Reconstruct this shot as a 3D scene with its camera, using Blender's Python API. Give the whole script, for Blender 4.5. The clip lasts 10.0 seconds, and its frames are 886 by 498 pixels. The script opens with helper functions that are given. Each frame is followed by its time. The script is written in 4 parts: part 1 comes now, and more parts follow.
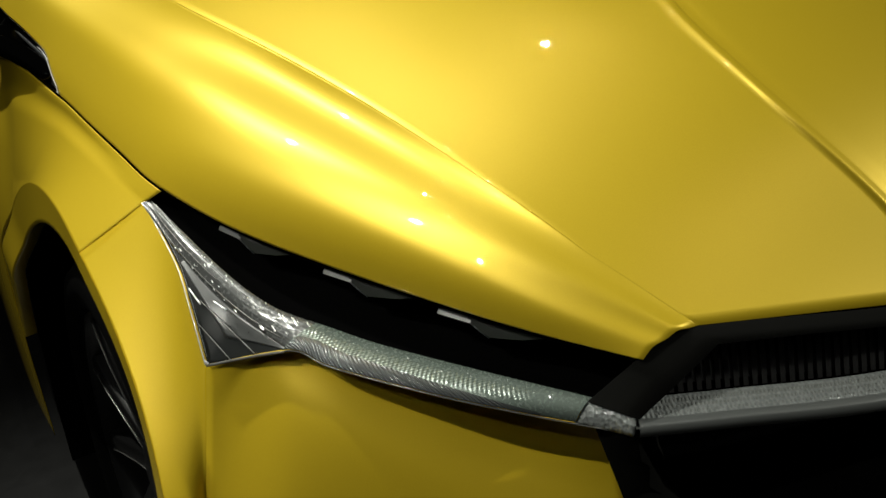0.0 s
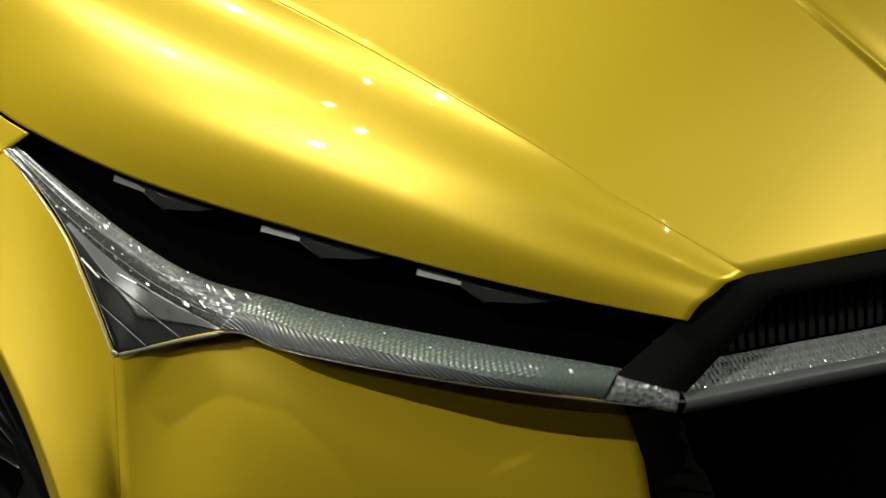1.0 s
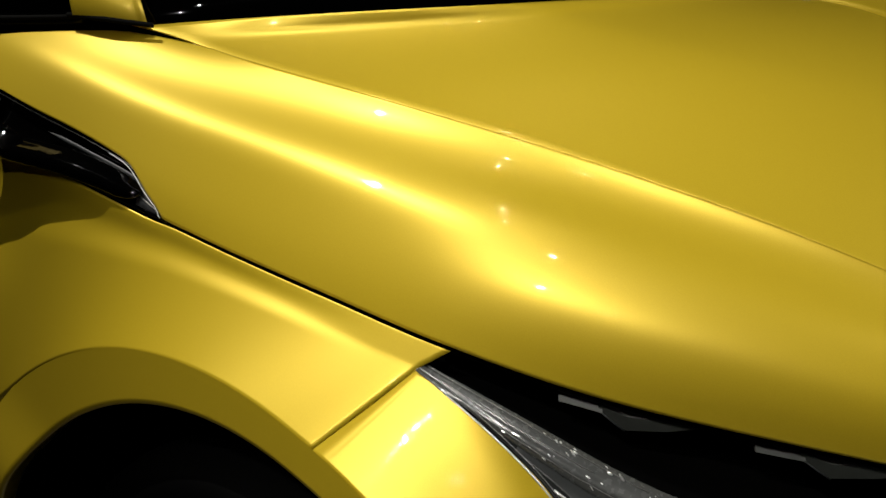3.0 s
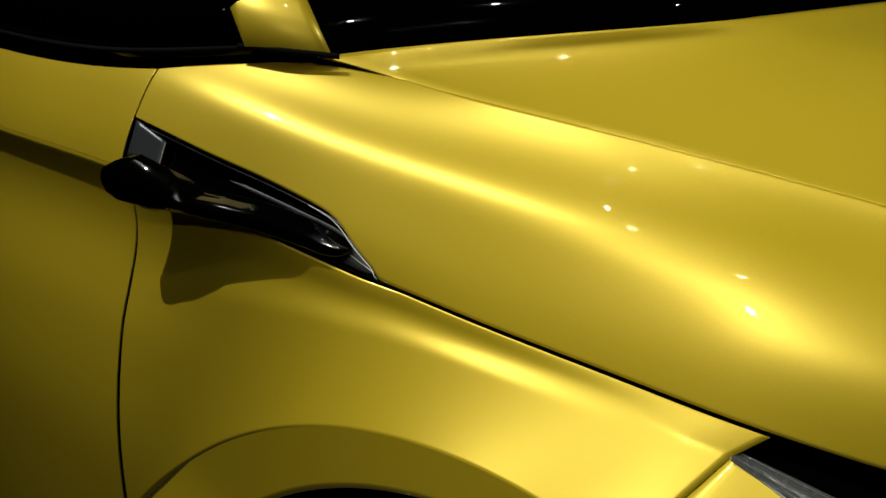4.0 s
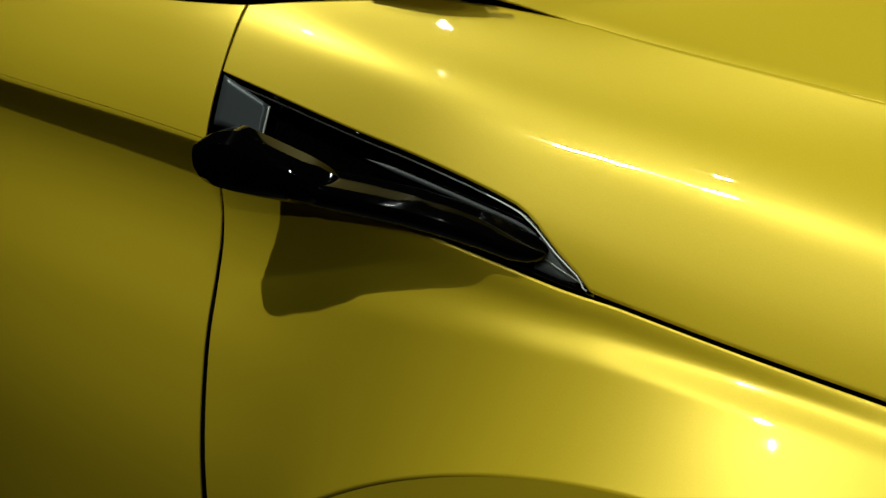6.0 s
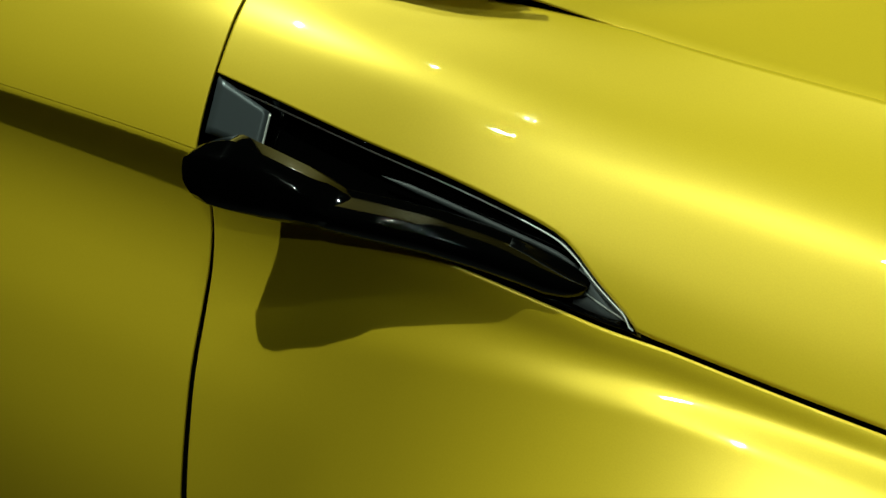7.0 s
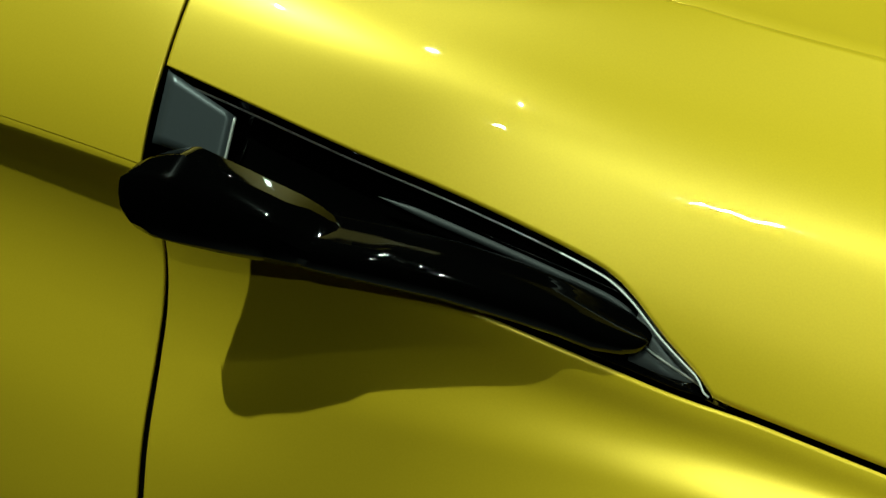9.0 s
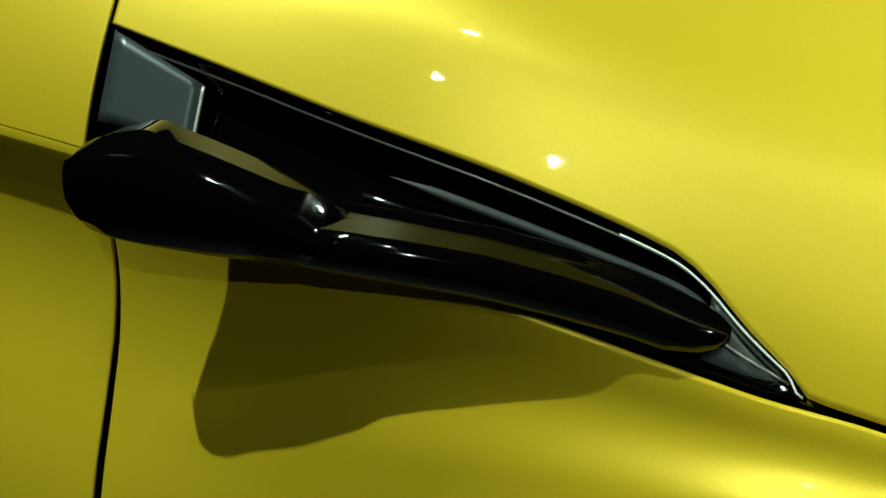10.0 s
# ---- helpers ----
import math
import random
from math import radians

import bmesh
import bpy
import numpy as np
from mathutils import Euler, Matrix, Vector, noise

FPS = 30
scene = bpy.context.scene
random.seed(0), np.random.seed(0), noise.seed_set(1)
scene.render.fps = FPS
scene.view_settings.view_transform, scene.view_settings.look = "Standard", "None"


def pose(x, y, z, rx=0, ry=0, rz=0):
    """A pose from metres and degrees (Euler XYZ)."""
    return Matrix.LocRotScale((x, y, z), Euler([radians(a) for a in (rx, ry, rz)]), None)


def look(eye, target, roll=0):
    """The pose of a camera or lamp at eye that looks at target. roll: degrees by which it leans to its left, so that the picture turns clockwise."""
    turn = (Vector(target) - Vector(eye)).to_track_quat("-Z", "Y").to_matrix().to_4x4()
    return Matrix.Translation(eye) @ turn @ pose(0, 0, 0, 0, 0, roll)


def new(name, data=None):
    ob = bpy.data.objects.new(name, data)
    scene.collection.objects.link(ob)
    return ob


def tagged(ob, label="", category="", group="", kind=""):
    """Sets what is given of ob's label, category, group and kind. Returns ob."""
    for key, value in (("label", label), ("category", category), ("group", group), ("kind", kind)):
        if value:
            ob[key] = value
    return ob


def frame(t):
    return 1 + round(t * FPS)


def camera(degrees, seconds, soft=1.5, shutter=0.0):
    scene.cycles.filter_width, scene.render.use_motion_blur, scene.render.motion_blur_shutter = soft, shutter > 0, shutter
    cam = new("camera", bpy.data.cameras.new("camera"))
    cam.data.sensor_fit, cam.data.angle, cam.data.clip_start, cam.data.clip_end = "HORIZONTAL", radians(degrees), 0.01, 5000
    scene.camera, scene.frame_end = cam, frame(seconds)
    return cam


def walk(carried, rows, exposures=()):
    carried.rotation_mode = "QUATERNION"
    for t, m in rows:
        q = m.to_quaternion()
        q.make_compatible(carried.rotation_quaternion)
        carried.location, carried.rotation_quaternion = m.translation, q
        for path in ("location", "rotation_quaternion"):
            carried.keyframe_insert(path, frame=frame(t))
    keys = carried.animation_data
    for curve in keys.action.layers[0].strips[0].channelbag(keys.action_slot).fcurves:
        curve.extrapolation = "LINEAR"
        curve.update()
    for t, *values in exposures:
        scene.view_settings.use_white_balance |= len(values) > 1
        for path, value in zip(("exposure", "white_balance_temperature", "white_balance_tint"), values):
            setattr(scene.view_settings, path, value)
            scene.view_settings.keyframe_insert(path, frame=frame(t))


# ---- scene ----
cam = camera(50.0, 10.0)
PATH = [
    (0, (1.344, -1.061, 1.245), (0.548, -0.596, 0.857), -4.2),
    (0.5, (1.199, -1.086, 1.204), (0.475, -0.533, 0.791), -2.1),
    (1, (1.122, -1.058, 1.188), (0.448, -0.482, 0.725), -2.6),
    (1.5, (1.051, -1.134, 1.192), (0.408, -0.538, 0.711), -1.6),
    (2, (0.977, -1.241, 1.206), (0.367, -0.559, 0.802), 0.2),
    (2.5, (0.859, -1.343, 1.161), (0.262, -0.599, 0.862), 1.4),
    (3, (0.6977, -1.3873, 1.2022), (0.0907, -0.6456, 0.9170), -0.06),
    (3.2, (0.6388, -1.4107, 1.2139), (0.0085, -0.6870, 0.9330), -0.45),
    (4.3, (0.3347, -1.4543, 1.2575), (-0.2091, -0.6815, 0.9303), -1.50),
    (4.5, (0.2719, -1.4607, 1.2538), (-0.2378, -0.6655, 0.9253), -0.87),
    (5, (0.1515, -1.4335, 1.2665), (-0.3214, -0.6332, 0.8978), -0.69),
    (5.5, (0.1108, -1.4179, 1.2619), (-0.3562, -0.6297, 0.8610), -0.22),
    (5.7, (0.0958, -1.4164, 1.2679), (-0.3679, -0.6352, 0.8499), -0.42),
    (6.8, (0.0125, -1.3816, 1.2497), (-0.3972, -0.5675, 0.8379), 1.90),
    (7, (-0.0072, -1.3623, 1.2449), (-0.4212, -0.5512, 0.8317), 2.11),
    (7.5, (-0.0326, -1.3401, 1.2332), (-0.4564, -0.5303, 0.8275), 1.70),
    (8, (-0.0508, -1.3066, 1.2421), (-0.4549, -0.5024, 0.8062), 1.85),
    (8.5, (-0.0553, -1.2702, 1.2161), (-0.4716, -0.4586, 0.8064), 1.52),
    (9, (-0.0824, -1.2425, 1.2105), (-0.4878, -0.4323, 0.7872), 1.67),
    (9.5, (-0.1291, -1.2295, 1.1754), (-0.4845, -0.3765, 0.7932), 3.19),
    (10, (-0.1672, -1.1968, 1.1614), (-0.4782, -0.3380, 0.7544), 1.83),
]
EXPOSURES = [(0, 0.14, 6500, 3), (1.5, 0.12, 6500, 3), (2.5, -0.06, 6500, 9), (3.2, -0.38, 6450, 8), (4.5, -0.58, 6350, -3), (5.7, -0.32, 6250, -6), (6.8, 0.0, 6050, -23), (8, 0.12, 5950, -29), (9.5, 0.29, 5950, -31), (10, 0.42, 5950, -31)]
walk(cam, [(t, look(eye, target, roll)) for t, eye, target, roll in PATH], EXPOSURES)

# ---- world and light: a dark exhibition hall with ceiling spots and an added fill ----
world = bpy.data.worlds.new("hall_air")
world.use_nodes = True
world.node_tree.nodes["Background"].inputs[0].default_value = (0.5, 0.5, 0.5, 1)
world.node_tree.nodes["Background"].inputs[1].default_value = 0.005
scene.world = world
# place, aim, watts, radius of the lens, colour
SPOTS = [
    ((0.45, -3.30, 3.75), (0.34, -0.72, 0.98), 380, 0.03, 21),
    ((-1.03, -1.60, 3.7), (-0.05, -0.85, 0.85), 340, 0.012, 44),
    # added fill lamp that brightens the bonnet, not one of the hall's spots
    ((4.0, 2.5, 3.9), (0.3, -0.1, 0.95), 480, 0.04, 60),
    ((-0.45, -0.10, 3.8), (0.1, -0.4, 0.9), 12, 0.016, 80),
    ((2.75, -0.50, 3.9), (0.6, -0.4, 0.9), 24, 0.024, 80),
    ((-0.20, -0.88, 3.85), (0.0, -0.7, 1.0), 20, 0.022, 80),
    ((0.35, -1.80, 3.87), (0.0, -0.7, 1.0), 25, 0.018, 80),
    ((1.40, -4.05, 3.87), (-0.15, -0.85, 0.8), 80, 0.018, 34),
]
for place, aim, watts, size, cone in SPOTS:
    la = bpy.data.lights.new("ceiling_or_fill_spot", "SPOT")
    la.energy, la.spot_size, la.spot_blend, la.shadow_soft_size = watts, radians(cone), 1.0, size
    la.color = (1.0, 0.96, 0.88)
    new("ceiling_or_fill_spot", la).matrix_world = look(place, aim)


# ---- materials ----
def principled(name, color, rough=0.5, metal=0.0, coat=0.0, spec=0.5):
    m = bpy.data.materials.new(name)
    m.use_nodes = True
    b = m.node_tree.nodes["Principled BSDF"]
    b.inputs["Base Color"].default_value = (*color, 1)
    b.inputs["Roughness"].default_value = rough
    b.inputs["Metallic"].default_value = metal
    b.inputs["Coat Weight"].default_value = coat
    b.inputs["Coat Roughness"].default_value = 0.02
    b.inputs["Specular IOR Level"].default_value = spec
    return m


def add_bump(m, scale, strength, distance=0.001, detail=4.0, rough_span=None):
    """Fine relief from noise, and roughness that wanders between two values."""
    t = m.node_tree
    b = t.nodes["Principled BSDF"]
    co = t.nodes.new("ShaderNodeTexCoord")
    no = t.nodes.new("ShaderNodeTexNoise")
    no.inputs["Scale"].default_value, no.inputs["Detail"].default_value = scale, detail
    t.links.new(co.outputs["Object"], no.inputs["Vector"])
    bu = t.nodes.new("ShaderNodeBump")
    bu.inputs["Strength"].default_value, bu.inputs["Distance"].default_value = strength, distance
    t.links.new(no.outputs["Fac"], bu.inputs["Height"])
    t.links.new(bu.outputs["Normal"], b.inputs["Normal"])
    if rough_span:
        mr = t.nodes.new("ShaderNodeMapRange")
        mr.inputs["To Min"].default_value, mr.inputs["To Max"].default_value = rough_span
        t.links.new(no.outputs["Fac"], mr.inputs["Value"])
        t.links.new(mr.outputs["Result"], b.inputs["Roughness"])
    return m


def flake_paint():
    """Yellow metallic lacquer: fine flakes under a clear coat, with a faint orange-peel."""
    m = principled("yellow_metallic_paint", (0.62, 0.44, 0.014), 0.38, 0.34, 1.0)
    t = m.node_tree
    b = t.nodes["Principled BSDF"]
    co = t.nodes.new("ShaderNodeTexCoord")
    fl = t.nodes.new("ShaderNodeTexNoise")
    fl.inputs["Scale"].default_value, fl.inputs["Detail"].default_value = 900, 2
    t.links.new(co.outputs["Object"], fl.inputs["Vector"])
    ramp = t.nodes.new("ShaderNodeMix")
    ramp.data_type = "RGBA"
    ramp.inputs["A"].default_value, ramp.inputs["B"].default_value = (0.585, 0.41, 0.017, 1), (0.655, 0.465, 0.021, 1)
    t.links.new(fl.outputs["Fac"], ramp.inputs["Factor"])
    t.links.new(ramp.outputs["Result"], b.inputs["Base Color"])
    cloud = t.nodes.new("ShaderNodeTexNoise")
    cloud.inputs["Scale"].default_value = 3.0
    t.links.new(co.outputs["Object"], cloud.inputs["Vector"])
    mr = t.nodes.new("ShaderNodeMapRange")
    mr.inputs["To Min"].default_value, mr.inputs["To Max"].default_value = 0.36, 0.43
    t.links.new(cloud.outputs["Fac"], mr.inputs["Value"])
    t.links.new(mr.outputs["Result"], b.inputs["Roughness"])
    peel = t.nodes.new("ShaderNodeTexNoise")
    peel.inputs["Scale"].default_value, peel.inputs["Detail"].default_value = 160, 1
    t.links.new(co.outputs["Object"], peel.inputs["Vector"])
    bu = t.nodes.new("ShaderNodeBump")
    bu.inputs["Strength"].default_value, bu.inputs["Distance"].default_value = 0.06, 0.0006
    t.links.new(peel.outputs["Fac"], bu.inputs["Height"])
    t.links.new(bu.outputs["Normal"], b.inputs["Coat Normal"])
    return m


def ribbed(name, color, rough, metal, scale, strength, turn, grain=260):
    """A cut-glass surface: slanting ribs and fine facets."""
    m = principled(name, color, rough, metal, 0.6)
    t = m.node_tree
    b = t.nodes["Principled BSDF"]
    co = t.nodes.new("ShaderNodeTexCoord")
    mp = t.nodes.new("ShaderNodeMapping")
    mp.inputs["Rotation"].default_value = turn
    t.links.new(co.outputs["Object"], mp.inputs["Vector"])
    wa = t.nodes.new("ShaderNodeTexWave")
    wa.inputs["Scale"].default_value, wa.inputs["Distortion"].default_value, wa.inputs["Detail"].default_value = scale, 3.5, 2.5
    t.links.new(mp.outputs["Vector"], wa.inputs["Vector"])
    vo = t.nodes.new("ShaderNodeTexVoronoi")
    vo.inputs["Scale"].default_value = grain
    t.links.new(co.outputs["Object"], vo.inputs["Vector"])
    mix = t.nodes.new("ShaderNodeMath")
    mix.operation = "MULTIPLY_ADD"
    mix.inputs[1].default_value = 0.35
    t.links.new(wa.outputs["Fac"], mix.inputs[0])
    t.links.new(vo.outputs["Distance"], mix.inputs[2])
    bu = t.nodes.new("ShaderNodeBump")
    bu.inputs["Strength"].default_value, bu.inputs["Distance"].default_value = strength, 0.003
    t.links.new(mix.outputs[0], bu.inputs["Height"])
    t.links.new(bu.outputs["Normal"], b.inputs["Normal"])
    ra = t.nodes.new("ShaderNodeMix")
    ra.data_type = "RGBA"
    ra.inputs["A"].default_value = (color[0] * 0.55, color[1] * 0.55, color[2] * 0.55, 1)
    ra.inputs["B"].default_value = (*color, 1)
    t.links.new(mix.outputs[0], ra.inputs["Factor"])
    t.links.new(ra.outputs["Result"], b.inputs["Base Color"])
    return m


PAINT = flake_paint()
BLACK = principled("gloss_black", (0.0007, 0.0007, 0.0007), 0.036, 0, 0.0, 0.6)
SATIN = add_bump(principled("satin_black", (0.007, 0.007, 0.0065), 0.5, spec=0.0), 120, 0.05)
MATT = principled("matt_black", (0.0008, 0.0008, 0.0008), 0.9, spec=0.02)
GLASS = principled("dark_glass", (0.0004, 0.0005, 0.0005), 0.03, spec=0.4)
GREY = add_bump(principled("grey_anodised", (0.055, 0.062, 0.068), 0.36, 0.5), 260, 0.05)
GROOVE = add_bump(principled("grey_inlay", (0.022, 0.024, 0.026), 0.5, 0.0), 260, 0.05)
MODULE = add_bump(principled("module_lit_grey", (0.065, 0.067, 0.065), 0.4), 200, 0.05)
CHROME = principled("bright_trim", (0.55, 0.55, 0.52), 0.28, 0.45)
TRIM_SHEEN = principled("trim_sheen", (0.75, 0.75, 0.73), 0.35)
LINE = principled("plate_line", (0.17, 0.17, 0.165), 0.3, 0.5)
GLINT = principled("glint", (0.85, 0.86, 0.85), 0.32, 0.8)
INLAY = add_bump(principled("light_grey_inlay", (0.12, 0.125, 0.13), 0.4, 0.3), 260, 0.05)
CRYSTAL = add_bump(principled("crystal_strip", (0.135, 0.165, 0.145), 0.2, 0.35, 0.5), 300, 0.12, rough_span=(0.12, 0.4))
FACET = add_bump(principled("crystal_wing", (0.075, 0.078, 0.077), 0.16, 0.25, 0.4), 200, 0.15, rough_span=(0.1, 0.4))
BAR = ribbed("grille_bar_glass", (0.30, 0.32, 0.315), 0.25, 0.2, 70, 0.5, (0.0, 0.3, 2.0), 220)
BAR_LIP = add_bump(principled("bar_lip_grey", (0.12, 0.127, 0.124), 0.3, 0.1), 60, 0.08, rough_span=(0.22, 0.42))
KNURL = principled("knurl_glass", (0.42, 0.44, 0.42), 0.12, 0.55)
RAIL = add_bump(principled("ribbed_rail", (0.075, 0.08, 0.08), 0.2, 0.35, 0.4), 300, 0.08)
HAZE = add_bump(principled("hazy_lens", (0.028, 0.03, 0.03), 0.45, 0.1), 120, 0.15, rough_span=(0.2, 0.45))
FIN = principled("grille_fin_black", (0.03, 0.03, 0.03), 0.3, 0.2)
WEDGE = add_bump(principled("module_dark", (0.022, 0.024, 0.021), 0.5), 200, 0.05)
PLATE = add_bump(principled("lens_plate", (0.010, 0.011, 0.011), 0.38, spec=0.06), 14, 0.1, 0.002)
RUBBER = add_bump(principled("tyre_rubber", (0.0007, 0.0007, 0.0007), 0.75, spec=0.05), 150, 0.2)
RIM = add_bump(principled("dark_rim", (0.010, 0.010, 0.0105), 0.32, 0.5), 80, 0.03)
FLOOR = add_bump(principled("hall_floor", (0.006, 0.006, 0.0062), 0.5), 20, 0.05, rough_span=(0.45, 0.65))
WALL = add_bump(principled("hall_wall", (0.006, 0.006, 0.0065), 0.8), 12, 0.1)


# ---- geometry helpers ----
def spline(points, n):
    """A smooth curve of n points through the given ones, evenly spread along it."""
    p = np.asarray(points, float)
    q = np.vstack([2 * p[0] - p[1], p, 2 * p[-1] - p[-2]])
    s = np.linspace(0, 1, 24, endpoint=False)[:, None]
    out = []
    for i in range(len(p) - 1):
        a, b, c, d = q[i:i + 4]
        out.append(0.5 * (2 * b + (c - a) * s + (2 * a - 5 * b + 4 * c - d) * s ** 2 + (3 * b - a - 3 * c + d) * s ** 3))
    out = np.vstack(out + [p[-1:]])
    run = np.r_[0, np.cumsum(np.linalg.norm(np.diff(out, axis=0), axis=1))]
    want = np.linspace(0, run[-1], n)
    return np.stack([np.interp(want, run, out[:, k]) for k in range(3)], 1)


def over_x(points, soft=0.0):
    """The curve through the points as a function of x, evened out over soft metres."""
    c = spline(points, 500)
    if soft:
        gx = np.linspace(c[0, 0], c[-1, 0], 400)
        reach = int(3 * soft / (gx[1] - gx[0]))
        kern = np.exp(-0.5 * (np.arange(-reach, reach + 1) * (gx[1] - gx[0]) / soft) ** 2)
        out = [gx]
        for k in (1, 2):
            v = np.interp(gx, c[:, 0], c[:, k])
            v = np.r_[2 * v[0] - v[1:reach + 1][::-1], v, 2 * v[-1] - v[-reach - 1:-1][::-1]]
            out.append(np.convolve(v, kern / kern.sum(), "valid"))
        c = np.stack(out, 1)
    return lambda x: np.array([x, np.interp(x, c[:, 0], c[:, 1]), np.interp(x, c[:, 0], c[:, 2])])


def mesh_of(name, verts, faces, material, smooth=True):
    me = bpy.data.meshes.new(name)
    me.from_pydata([tuple(map(float, v)) for v in verts], [], faces)
    me.materials.append(material)
    me.polygons.foreach_set("use_smooth", [smooth] * len(me.polygons))
    me.update()
    return me


def sheet(name, rows, material, parent=None, thick=0.0, label="", smooth=True, closed=False):
    """A sheet of quads through rows of points; thick: metres to one side (its sign says which)."""
    rows = np.asarray(rows, float)
    n, m = rows.shape[:2]
    w = m if closed else m - 1
    faces = [(i * m + j, i * m + (j + 1) % m, (i + 1) * m + (j + 1) % m, (i + 1) * m + j) for i in range(n - 1) for j in range(w)]
    if closed:
        faces += [tuple(range(m))[::-1], tuple(range((n - 1) * m, n * m))]
    ob = new(name, mesh_of(name, rows.reshape(-1, 3), faces, material, smooth))
    ob.parent = parent
    if thick:
        mod = ob.modifiers.new("thickness", "SOLIDIFY")
        mod.thickness, mod.offset = abs(thick), (-1 if thick > 0 else 1)
    if label:
        tagged(ob, label)
    return ob


def part(name, bm, material, parent, label="", smooth=False):
    me = bpy.data.meshes.new(name)
    bm.to_mesh(me)
    bm.free()
    me.materials.append(material)
    me.polygons.foreach_set("use_smooth", [smooth] * len(me.polygons))
    ob = new(name, me)
    ob.parent = parent
    if label:
        tagged(ob, label)
    return ob


def tube(name, line, radius, material, parent, sides=8, label=""):
    """A round strip along a line."""
    line = np.asarray(line, float)
    way = np.gradient(line, axis=0)
    rows = []
    for p, w in zip(line, way):
        w = w / np.linalg.norm(w)
        a = np.cross(w, (0, 0, 1))
        a = a / np.linalg.norm(a)
        b = np.cross(w, a)
        rows.append([p + radius * (np.cos(k) * a + np.sin(k) * b) for k in np.linspace(0, 2 * np.pi, sides, endpoint=False)])
    return sheet(name, rows, material, parent, 0, label, closed=True)


def ease(v):
    v = np.clip(v, 0, 1)
    return v * v * (3 - 2 * v)


def vec(*v):
    return np.array(v, float)


# ---- the car's lines: x ahead, y to its left, z up; the front axle at x = 0 ----
CREST = over_x([(-0.48, -0.827, 1.143), (-0.442, -0.823, 1.144), (-0.353, -0.777, 1.146), (-0.274, -0.732, 1.134), (-0.19, -0.702, 1.110), (-0.07, -0.689, 1.091),
                (0.066, -0.675, 1.070), (0.25, -0.637, 1.033), (0.435, -0.599, 0.987), (0.619, -0.555, 0.924), (0.72, -0.520, 0.873), (0.784, -0.491, 0.829)])
TOP = over_x([(-0.50, -0.735, 1.168), (-0.353, -0.722, 1.151), (-0.2, -0.704, 1.113), (-0.07, -0.689, 1.091), (0.066, -0.675, 1.070), (0.25, -0.637, 1.033), (0.435, -0.599, 0.987),
              (0.619, -0.555, 0.924), (0.72, -0.520, 0.873), (0.784, -0.491, 0.829)], 0.035)
EDGE = over_x([(-0.48, -0.868, 1.09), (-0.444, -0.863, 1.0797), (-0.392, -0.858, 1.0655), (-0.334, -0.851, 1.0482), (-0.271, -0.841, 1.0297), (-0.210, -0.832, 1.0083), (-0.188, -0.830, 0.9965), (-0.166, -0.830, 0.9760), (-0.148, -0.829, 0.9610), (-0.130, -0.827, 0.947),
               (-0.028, -0.818, 0.927), (0.111, -0.806, 0.905), (0.21, -0.798, 0.890), (0.351, -0.753, 0.861), (0.518, -0.678, 0.837), (0.676, -0.598, 0.817), (0.784, -0.533, 0.806)])
CREASE = over_x([(-1.35, -0.862, 1.100), (-0.9, -0.88, 1.066), (-0.635, -0.888, 1.045), (-0.445, -0.885, 1.030), (-0.29, -0.862, 0.990), (-0.132, -0.830, 0.944),
                 (-0.028, -0.822, 0.923), (0.111, -0.810, 0.901), (0.2, -0.806, 0.880)])
BELT = over_x([(-1.35, -0.80, 1.21), (-0.9, -0.825, 1.168), (-0.706, -0.83, 1.149), (-0.56, -0.83, 1.142), (-0.445, -0.825, 1.144), (-0.353, -0.777, 1.146)])
SHUT_X = -0.445
AXLE_Z = 0.353
ARCH_X, ARCH_Z, ARCH_R = -0.0275, 0.323, 0.514
LIP_X, LIP_Z, LIP_R = 0.007, 0.353, 0.4350

car = tagged(new("car"), "yellow metallic concept car with black camera mirror and crystal headlight", "car")

